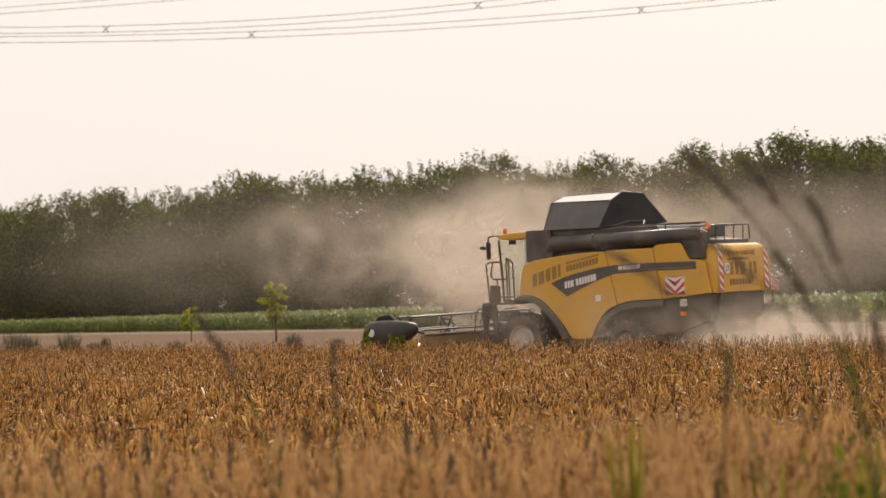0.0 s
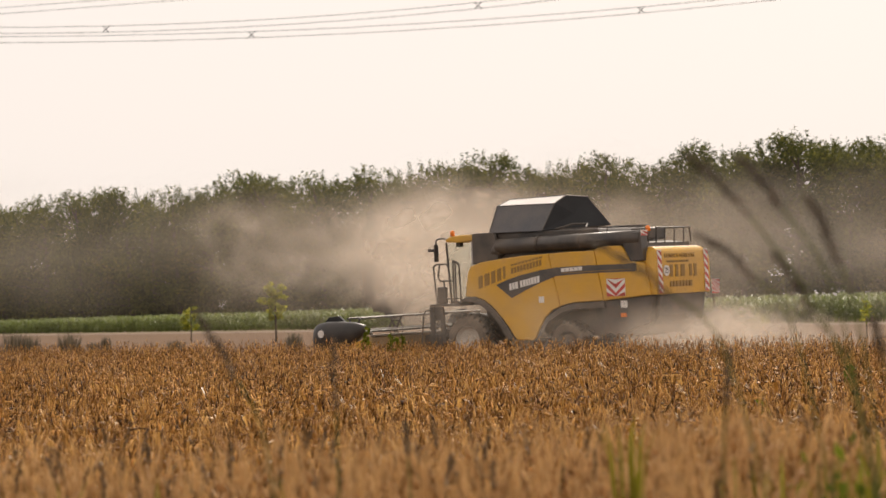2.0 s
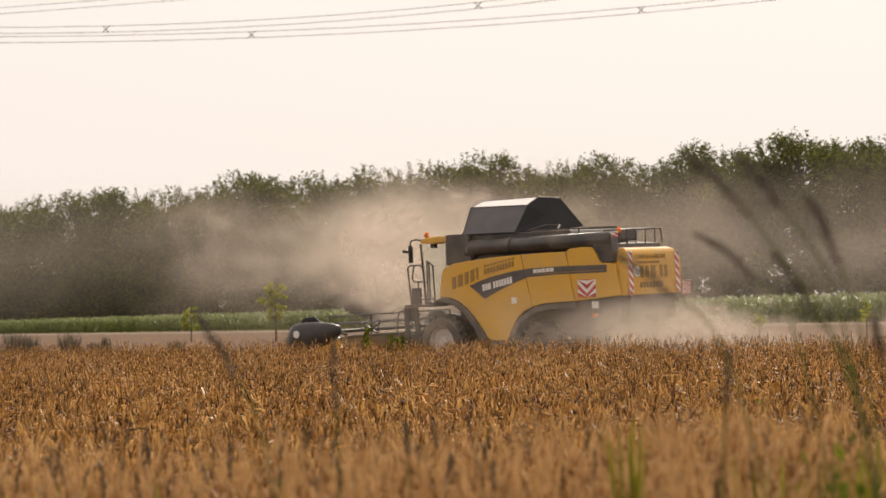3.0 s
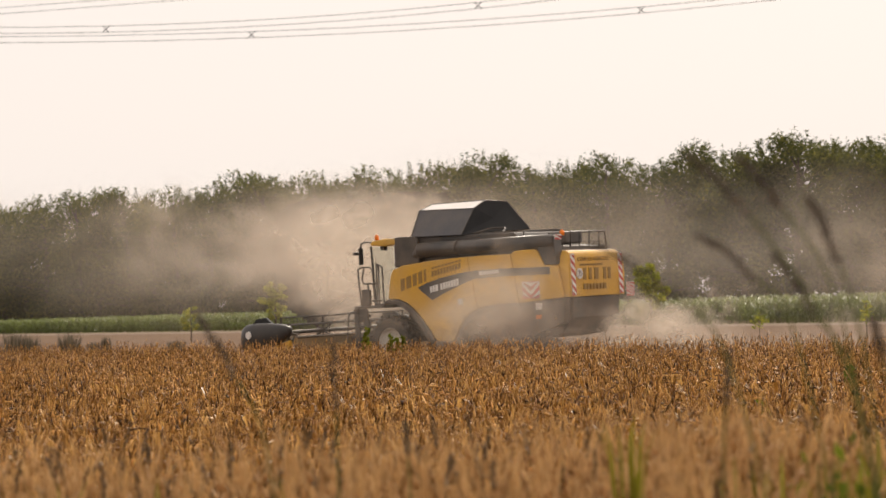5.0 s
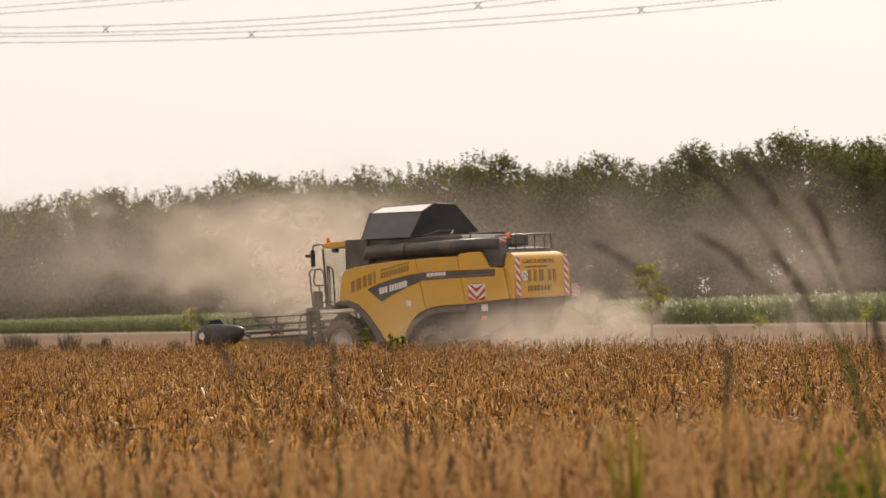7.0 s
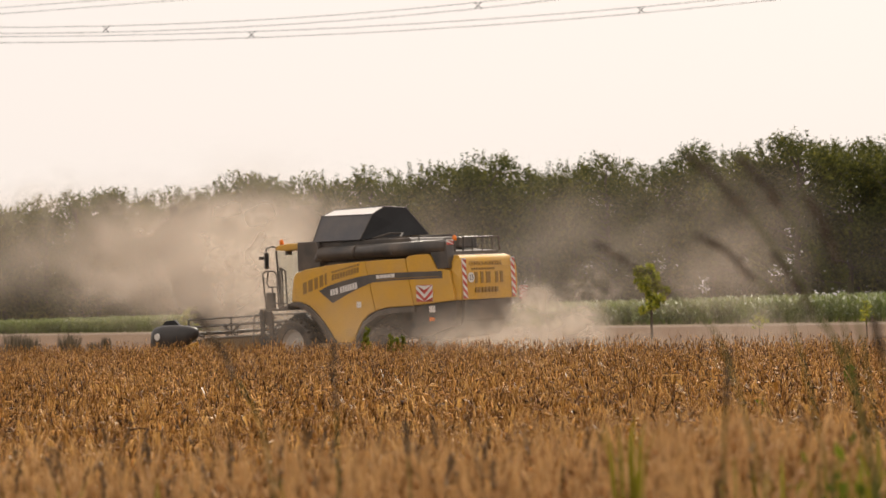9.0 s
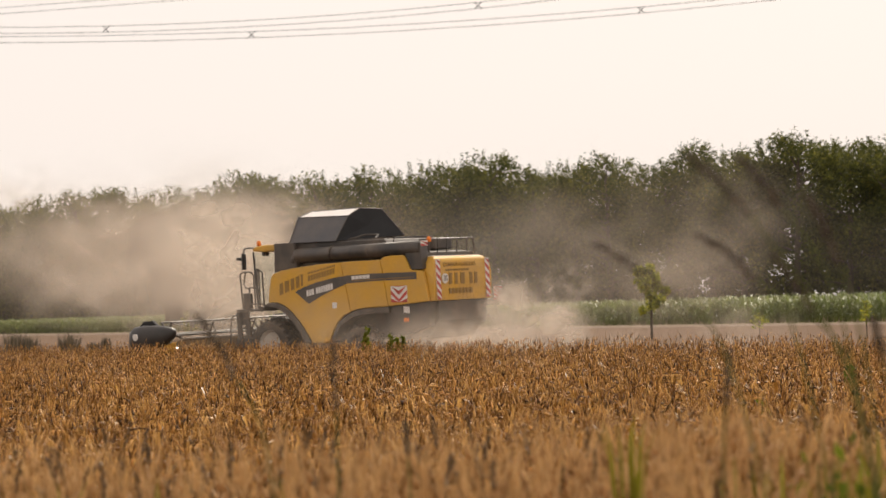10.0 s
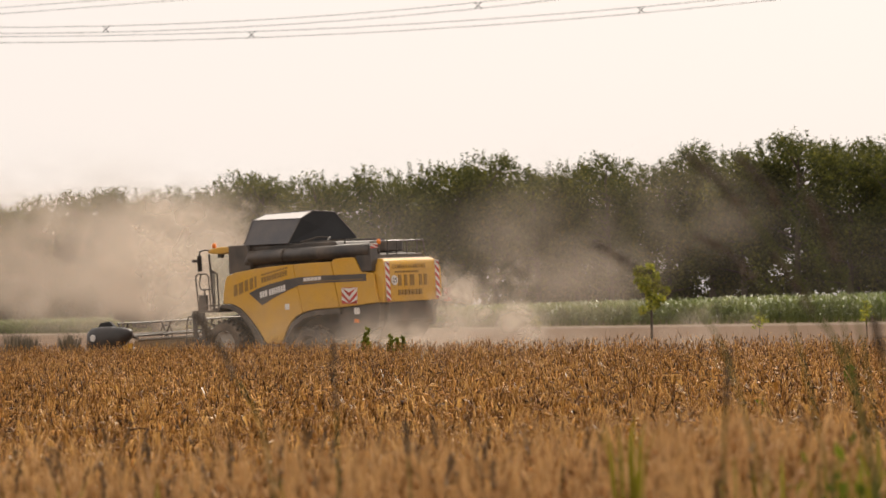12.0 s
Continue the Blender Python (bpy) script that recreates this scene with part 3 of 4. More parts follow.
saplings()
_r = np.random.default_rng(44)
for _x, _y, _h, _w in ((-16.0, 86, 1.4, 0.55), (-15.5, 86.4, 1.3, 0.45), (-13.9, 86, 1.35, 0.45), (-12.7, 87, 1.1, 0.2), (-13.3, 88, 0.9, 0.3), (-5.5, 84, 1.1, 0.35), (-10.0, 86, 0.9, 0.4), (-3.7, 80, 0.9, 0.25)):
    dry_bush(_r, _x, _y, _h, _w)
for _x, _y, _z, _h, _n in ((-2.03, 60.0, 0.72, 0.62, 170), (-1.42, 60.0, 0.72, 0.46, 110), (-1.10, 60.2, 0.72, 0.40, 100), (-1.25, 60.4, 0.72, 0.32, 70), (5.2, 30.0, 0.65, 0.3, 30), (3.0, 22.0, 0.6, 0.3, 30)):
    leafy_weed(_r, _x, _y, _z, _h, _n, 0.07)
for _x, _y, _h in ((0.69, 9.0, 1.43), (0.72, 9.1, 1.40), (1.19, 9.0, 1.32), (1.29, 9.0, 1.27), (1.475, 9.0, 1.32), (1.58, 9.0, 1.26), (1.67, 9.0, 1.36), (1.63, 9.2, 1.30), (-0.615, 9.0, 1.23), (-1.13, 9.0, 1.25), (-1.51, 9.0, 1.25)):
    blade_tuft(_r, _x, _y, _h, 14, OLIVE, "yellow-green weed among the barley stalks", 1.1, 0.7)
for _k in range(9):
    _y = _r.uniform(8.2, 10.0)
    leafy_weed(_r, _y * _r.uniform(0.145, 0.20), _y, 0.62, _r.uniform(0.4, 0.72), 26, 0.045, WEED if _k % 3 else OLIVE, "leafy green weed at the field margin")
for _k in range(22):
    _y = _r.uniform(9.0, 13.0)
    blade_tuft(_r, _y * _r.uniform(0.10, 0.195), _y, _r.uniform(0.98, 1.26), 7, WEED, "green weed among the barley stalks")


# ---- power line ----
def bundle(x0, z0, x1, z1, x2, z2, y, spacers, label):
    """Four conductors that sag through three points, held apart by cross-shaped spacers."""
    k = np.polyfit((x0, x1, x2), (z0, z1, z2), 2)
    top = new("power_line")
    for a, b in ((-1, -1), (-1, 1), (1, -1), (1, 1)):
        pts = [(x, y + a * 0.2, float(np.polyval(k, x)) + b * 0.2) for x in np.linspace(-70, 90, 41)]
        part("conductor", pipe(pts, 0.0105, None, 5), WIRE, top)
    for x in spacers:
        z = float(np.polyval(k, x))
        bm = rod((x - 0.22, y - 0.2, z - 0.24), (x + 0.22, y + 0.2, z + 0.24), 0.03)
        rod((x + 0.22, y - 0.2, z - 0.24), (x - 0.22, y + 0.2, z + 0.24), 0.03, bm)
        part("spacer", bm, DARK, top, "dark cross-shaped spacer")
    tagged(top, label, "power line", "overhead power lines")


for _args in ((-28.3, 20.45, -21.46, 20.35, 2.69, 21.25, 150.0, (-21.46, 2.69), "thin grey overhead conductors with cross-shaped spacers"),
              (-28.3, 20.02, -12.14, 19.92, 13.37, 20.86, 151.5, (-12.14, 13.37), "thin grey overhead conductors with cross-shaped spacers"),
              (-28.27, 22.15, -22.77, 22.42, 10.0, 24.6, 153.0, (), "thin grey overhead conductors high in the sky")):
    bundle(*_args)


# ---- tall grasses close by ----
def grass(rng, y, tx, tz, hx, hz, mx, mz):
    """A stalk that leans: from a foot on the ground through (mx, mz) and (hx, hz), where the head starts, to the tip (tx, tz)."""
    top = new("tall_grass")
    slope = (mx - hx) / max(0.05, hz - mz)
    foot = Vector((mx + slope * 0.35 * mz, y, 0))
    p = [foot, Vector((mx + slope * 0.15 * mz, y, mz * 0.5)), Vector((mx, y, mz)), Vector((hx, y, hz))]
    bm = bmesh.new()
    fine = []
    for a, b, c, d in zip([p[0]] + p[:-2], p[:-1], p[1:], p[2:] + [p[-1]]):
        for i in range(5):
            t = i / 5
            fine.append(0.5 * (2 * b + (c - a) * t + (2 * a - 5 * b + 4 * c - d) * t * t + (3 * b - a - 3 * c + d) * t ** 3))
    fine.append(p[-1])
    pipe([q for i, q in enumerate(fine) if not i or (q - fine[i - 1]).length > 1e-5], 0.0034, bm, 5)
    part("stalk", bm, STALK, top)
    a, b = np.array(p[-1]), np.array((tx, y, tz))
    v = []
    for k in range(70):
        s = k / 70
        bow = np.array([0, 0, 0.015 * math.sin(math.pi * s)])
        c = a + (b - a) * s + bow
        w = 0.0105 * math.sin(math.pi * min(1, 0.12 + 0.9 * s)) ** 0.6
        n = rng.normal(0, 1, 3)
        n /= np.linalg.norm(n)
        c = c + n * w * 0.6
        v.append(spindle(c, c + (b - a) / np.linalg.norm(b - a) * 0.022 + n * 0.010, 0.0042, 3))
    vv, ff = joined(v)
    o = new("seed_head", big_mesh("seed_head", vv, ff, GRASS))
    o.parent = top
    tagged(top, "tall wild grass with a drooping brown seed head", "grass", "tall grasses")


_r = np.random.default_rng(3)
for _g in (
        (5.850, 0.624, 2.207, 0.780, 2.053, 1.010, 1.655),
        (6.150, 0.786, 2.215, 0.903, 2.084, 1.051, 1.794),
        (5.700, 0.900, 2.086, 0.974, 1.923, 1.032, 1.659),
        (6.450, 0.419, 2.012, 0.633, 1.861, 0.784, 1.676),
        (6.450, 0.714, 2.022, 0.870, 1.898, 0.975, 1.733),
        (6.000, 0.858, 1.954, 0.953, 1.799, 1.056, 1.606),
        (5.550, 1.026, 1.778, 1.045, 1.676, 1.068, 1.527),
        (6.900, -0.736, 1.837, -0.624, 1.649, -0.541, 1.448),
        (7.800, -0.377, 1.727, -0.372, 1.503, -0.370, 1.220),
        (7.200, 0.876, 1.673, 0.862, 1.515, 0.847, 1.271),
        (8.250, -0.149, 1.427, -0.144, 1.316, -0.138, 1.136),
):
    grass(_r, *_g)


# ---- a bee that flies across ----
bee = tagged(new("bee"), "dark striped bee in flight above the barley", "bee")
_bm = bmesh.new()
bmesh.ops.create_uvsphere(_bm, u_segments=10, v_segments=8, radius=1, matrix=Matrix.Diagonal((0.0085, 0.0045, 0.0045, 1)))
part("abdomen", _bm, BROWN, bee)
_bm = bmesh.new()
bmesh.ops.create_uvsphere(_bm, u_segments=8, v_segments=6, radius=0.0042, matrix=Matrix.Translation((-0.0105, 0, 0.001)))
part("head", _bm, BLACK, bee)
for _s in (1, -1):
    part("wing", quad([(-0.004, 0, 0.004), (0.003, 0.003 * _s, 0.005), (0.005, 0.012 * _s, 0.009), (-0.003, 0.011 * _s, 0.009)], 0.0004), WHITE, bee)


# ---- combine harvester: x forward, y to its left, z up ----
HEADING = 52.045
START = Vector((3.134, 68.518, 0.0))
AHEAD = Vector((-math.sin(radians(HEADING)), math.cos(radians(HEADING)), 0))
SPEED = 0.98
ROLL = -1.2
combine = tagged(new("combine_harvester"), "dusty yellow and black combine harvester with raised grain tank covers", "combine harvester")


def wheel(name, r, w, x, y, lugs, rim, look_of_rim):
    hub = new(name)
    hub.parent = combine
    hub.location = (x, y, r)
    bm = lathe([(-w / 2, r * 0.58), (-w / 2, r * 0.84), (-w / 2 + 0.05, r * 0.93), (-w * 0.2, r * 0.955), (w * 0.2, r * 0.955), (w / 2 - 0.05, r * 0.93), (w / 2, r * 0.84), (w / 2, r * 0.58), (w * 0.2, r * 0.54), (-w * 0.2, r * 0.54), (-w / 2, r * 0.58)], 36)
    part("tyre", bm, RUBBER, hub, "dusty black tyre")
    lug = finish("lug", box(-0.035, 0.035, -w * 0.28, w * 0.28, -0.05, 0.05), RUBBER)
    for k in range(lugs):
        for s in (-1, 1):
            a = 2 * math.pi * (k + (0.5 if s > 0 else 0)) / lugs
            o = new("lug", lug)
            o.parent = hub
            o.matrix_basis = Matrix.Rotation(a, 4, "Y") @ Matrix.Translation((0, s * w * 0.25, r * 0.955)) @ Matrix.Rotation(radians(32 * s), 4, "Z")
    bm = lathe([(w * 0.42, r * 0.58), (w * 0.44, r * 0.55), (w * 0.20, r * 0.48), (w * 0.12, r * 0.22), (w * 0.30, r * 0.20), (w * 0.30, 0.0), (-w * 0.3, 0.0), (-w * 0.42, r * 0.58)], 28)
    for k in range(10):
        a = 2 * math.pi * k / 10
        rod((r * 0.14 * math.cos(a), w * 0.28, r * 0.14 * math.sin(a)), (r * 0.14 * math.cos(a), w * 0.34, r * 0.14 * math.sin(a)), 0.016, bm, 6)
    part("rim", bm, rim, hub, look_of_rim)
    return hub


WHEELS = [(wheel("front_wheel", 0.81, 0.54, -0.10, s * 1.38, 22, RIM, "pale dusty steel rim"), 0.81, -0.10, s * 1.38) for s in (1, -1)]
WHEELS += [(wheel("rear_wheel", 0.68, 0.46, -3.56, s * 1.22, 18, DARK, "dark dusty steel rim"), 0.68, -3.56, s * 1.22) for s in (1, -1)]


def hull():
    # dark inner body
    part("chassis", prism([(-0.3, 1.0), (-0.3, 1.9), (-0.28, 2.05), (-0.28, 3.05), (-1.2, 3.2), (-4.7, 3.25), (-6.1, 2.9), (-6.2, 2.0), (-5.0, 1.75), (-4.6, 0.95), (-2.6, 0.8)], -0.9, 0.9), DARK, combine)
    part("side_core", prism([(-0.3, 2.2), (-0.35, 3.0), (-1.2, 3.2), (-4.7, 3.25), (-6.1, 2.9), (-6.2, 2.1), (-3.6, 1.95), (-2.2, 1.3), (-1.0, 2.0)], -1.41, 1.41), DARK, combine)
    part("axle", rod((0, -1.2, 0.93), (0, 1.2, 0.93), 0.16), DARK, combine)
    part("rear_axle", rod((-3.56, -1.1, 0.68), (-3.56, 1.1, 0.68), 0.10), DARK, combine)
    front = [(0.0, 2.13), (-0.05, 2.5), (-0.12, 2.85), (-0.22, 3.02), (-0.6, 3.13), (-1.4, 3.22), (-2.2, 3.28), (-3.03, 3.31), (-3.38, 1.78), (-3.1, 1.68), (-2.85, 1.48), (-2.65, 1.2), (-2.5, 0.9), (-2.38, 0.82), (-1.82, 0.84), (-1.72, 0.95), (-1.55, 1.2), (-1.3, 1.5), (-1.0, 1.8), (-0.72, 2.0), (-0.4, 2.12)]
    middle = [(-3.045, 3.31), (-3.8, 3.335), (-4.62, 3.34), (-4.88, 1.91), (-4.4, 1.90), (-3.9, 1.88), (-3.6, 1.84), (-3.395, 1.785)]
    rear = [(-4.635, 3.34), (-4.75, 3.42), (-5.1, 3.45), (-5.52, 3.45), (-5.60, 3.38), (-5.80, 3.02), (-6.28, 2.94), (-6.46, 2.04), (-5.6, 1.97), (-4.895, 1.915)]
    for s in (1, -1):
        for name, o in (("front_side_panel", front), ("middle_side_panel", middle), ("rear_side_panel", rear)):
            part(name, prism(o, s * 1.42, s * 1.52), YELLOW, combine, "dusty yellow side panel", bevel=0.03)
        # fender round the front wheel
        outer = [(0.30, 1.97), (0.0, 2.12), (-0.4, 2.11), (-0.72, 1.99), (-1.0, 1.79), (-1.3, 1.49), (-1.55, 1.19), (-1.74, 0.86)]
        inner = [(-1.48, 0.84), (-1.31, 1.15), (-1.09, 1.43), (-0.84, 1.68), (-0.58, 1.86), (-0.32, 1.96), (0.0, 2.00), (0.28, 1.93)]
        part("fender", prism(outer + inner, s * 0.98, s * 1.56), BLACK, combine, "black plastic fender over the front wheel", bevel=0.02)
        part("wheel_arch", prism([(-4.9, 1.90), (-3.9, 1.86), (-3.4, 1.76), (-2.85, 1.46), (-2.52, 0.9), (-2.62, 0.9), (-2.95, 1.36), (-3.45, 1.62), (-3.9, 1.70), (-4.9, 1.72)], s * 1.05, s * 1.50), BLACK, combine, "black arch over the rear wheel")
        part("lower_skirt", prism([(-4.75, 1.90), (-6.44, 2.02), (-6.35, 1.3), (-5.2, 0.95), (-4.7, 1.05)], s * 1.02, s * 1.40), BLACK, combine, "black lower skirt")
    # straw hood
    hood = [(-6.12, 3.37), (-6.36, 3.38), (-6.46, 3.35), (-6.52, 3.30), (-6.56, 3.24), (-6.59, 3.14), (-6.61, 3.03), (-6.63, 2.7), (-6.60, 2.04), (-6.02, 2.04), (-6.02, 3.03), (-6.03, 3.14), (-6.04, 3.24), (-6.05, 3.32)]
    bm = prism(hood, -1.42, 1.42)
    for v in bm.verts:          # the upper corners are rounded
        if v.co.z > 3.0:
            v.co.y *= 1 - 0.17 * ((v.co.z - 3.0) / 0.38) ** 2.2
    part("rear_hood", bm, YELLOW, combine, "yellow rear hood with warning plates", bevel=0.02)
    # white strip added as the bright line of skylight along the hood's top
    part("hood_edge_gleam", box(-6.38, -6.10, -1.10, 1.12, 3.372, 3.395), WHITE, combine, "white strip painted as skylight on the top edge")
    part("straw_chopper", prism([(-5.9, 2.04), (-6.56, 2.04), (-6.50, 1.45), (-6.1, 0.95), (-5.3, 0.85), (-5.1, 1.5)], -1.15, 1.15), DARK, combine, "dark straw chopper", bevel=0.03)


def warning_plate(name, origin, u, v, w, h, bars, chevron=False, out=0.012):
    """A white plate with slanting red bars; u and v are its directions across and up."""
    o, u, v = Vector(origin), Vector(u).normalized(), Vector(v).normalized()
    n = u.cross(v)
    plate = part(name, quad([o, o + u * w, o + u * w + v * h, o + v * h], out), WHITE, combine, "red and white warning plate")
    lift = n * 0.004
    step = h / bars

    def clip(z):
        return max(0.0, min(h, z))

    halves = ((0, w / 2, 1), (w / 2, w, -1)) if chevron else ((0, w, 1),)
    for a, b, s in halves:
        rise = (b - a) * 0.9 * (-s if chevron else -1)
        for k in range(-2, bars + 3):
            z0 = k * step - (rise if chevron and s < 0 else 0)
            pts = [(a, z0), (b, z0 + rise), (b, z0 + rise + step * 0.5), (a, z0 + step * 0.5)]
            pts = [(x, clip(z)) for x, z in pts]
            if max(abs(p[1] - q[1]) for p, q in ((pts[0], pts[3]), (pts[1], pts[2]))) < 0.01:
                continue
            bm = quad([o + lift + u * x + v * z for x, z in pts], 0.003)
            part("red_bar", bm, RED, plate)


def letters(origin, u, v, height, widths, gap, material, parent):
    """Bars in place of writing."""
    o, u, v = Vector(origin), Vector(u).normalized(), Vector(v).normalized()
    x = 0.0
    for w in widths:
        part("letter_bar", quad([o + u * x, o + u * (x + w), o + u * (x + w) + v * height, o + u * x + v * height], 0.006), material, parent)
        x += w + gap


def markings():
    y = 1.528
    band = [(-1.15, 2.45), (-1.5, 2.58), (-2.0, 2.71), (-2.74, 2.84), (-3.31, 2.90), (-4.3, 2.93), (-6.02, 2.93), (-6.02, 2.715), (-4.3, 2.70), (-3.3, 2.655), (-2.74, 2.48), (-2.2, 2.28), (-1.70, 2.06)]
    b = part("decal_band", prism(band, 1.51, y), GREYBAND, combine, "dark grey swept decal with white lettering bars")
    slope = (-1.065, 0, 0.206)
    letters((-1.63, y + 0.004, 2.285), slope, (0.03, 0, 1), 0.19, (0.085, 0.075, 0.11), 0.022, WHITE, b)
    letters((-2.02, y + 0.004, 2.36), slope, (0.03, 0, 1), 0.19, (0.085, 0.09, 0.07, 0.07, 0.085, 0.085, 0.085), 0.022, WHITE, b)
    letters((-3.48, y + 0.004, 2.765), (-1, 0, 0.04), (0, 0, 1), 0.105, (0.13, 0.13, 0.13, 0.13, 0.13), 0.018, WHITE, b)
    part("pinstripe", quad([(-3.48, y + 0.003, 2.73), (-5.9, y + 0.003, 2.765), (-5.9, y + 0.003, 2.785), (-3.48, y + 0.003, 2.75)], 0.004), FADED, b)
    name = part("name_field", quad([(-0.50, 1.526, 2.35), (-0.66, 1.526, 2.397), (-0.66, 1.526, 2.757), (-0.50, 1.526, 2.71)], 0.007), FADED, combine, "faded brown lettering bars")
    letters((-0.72, 1.526, 2.414), (-1.14, 0, 0.331), (0, 0, 1), 0.36, (0.20, 0.16, 0.16, 0.09), 0.065, FADED, name)
    letters((-1.70, 1.526, 2.76), (-1.113, 0, 0.219), (0, 0, 1), 0.17, (0.09,) * 10, 0.024, FADED, name)
    letters((-1.70, 1.526, 2.98), (-1.113, 0, 0.205), (0, 0, 1), 0.06, (0.10,) * 9, 0.03, FADED, name)
    part("sticker", box(-2.66, -2.84, 1.519, 1.526, 1.90, 2.08), WHITE, combine, "pale square sticker")
    warning_plate("side_warning_plate", (-5.02, 1.534, 2.03), (-1, 0, 0), (0, 0, 1), 0.62, 0.50, 2, chevron=True)
    x = -6.655
    for yy in (1.33, -1.11):
        warning_plate("rear_warning_plate", (x, yy, 2.08), (0, -1, 0), (0.03, 0, 1), 0.20, 1.2, 5)
    warning_plate("flag_plate", (-6.55, -1.62, 1.98), (0, -1, 0), (0, 0, 1), 0.42, 0.42, 3)
    part("flag_arm", pipe([(-6.45, -1.3, 2.15), (-6.52, -1.65, 2.15), (-6.52, -1.8, 1.5)], 0.02), DARK, combine)
    field = part("rear_name_field", box(x + 0.016, x + 0.05, -0.05, 0.03, 2.52, 2.86), FADED, combine, "brown lettering bars on the rear hood")
    for yy in (0.72, 0.44, 0.16, -0.30, -0.54):
        part("letter_bar", box(x + 0.016, x + 0.05, yy - 0.14, yy, 2.52, 2.86), FADED, field)
    for i in range(7):
        part("letter_bar", box(x + 0.016, x + 0.05, 0.60 - 0.17 * i, 0.72 - 0.17 * i, 2.24, 2.40), FADED, field)
    for i in range(9):
        part("letter_bar", box(x + 0.025, x + 0.06, 0.76 - 0.13 * i, 0.86 - 0.13 * i, 2.92, 2.98), FADED, field)
    face = Matrix(((0, 0, -1, 0), (-1, 0, 0, 0), (0, 1, 0, 0), (0, 0, 0, 1)))
    cu = bpy.data.curves.new("lettering", "FONT")
    cu.body, cu.size, cu.align_x, cu.align_y, cu.extrude = "CONVOI AGRICOLE", 0.18, "CENTER", "CENTER", 0.006
    words = new("lettering", cu)
    words.data.materials.append(FADED)
    words.parent = field
    words.matrix_basis = Matrix.Translation((x + 0.04, 0.16, 3.11)) @ Matrix.Rotation(radians(9), 4, "Y") @ face
    disc = part("speed_disc", rod((x - 0.012, 0.94, 2.70), (x + 0.02, 0.94, 2.70), 0.15, None, 24), WHITE, combine, "white round sticker with the number 25")
    cu = bpy.data.curves.new("number", "FONT")
    cu.body, cu.size, cu.align_x, cu.align_y, cu.extrude = "25", 0.22, "CENTER", "CENTER", 0.002
    num = new("number", cu)
    num.data.materials.append(BLACK)
    num.parent = disc
    num.matrix_basis = Matrix.Translation((x - 0.018, 0.94, 2.70)) @ face
    part("marker_plate", box(-5.40, -5.62, 1.405, 1.42, 1.70, 1.90), WHITE, combine, "small pale plate")
    part("tail_lamp", box(-5.40, -5.58, 1.405, 1.43, 1.44, 1.55), ORANGE, combine, "orange side lamp")


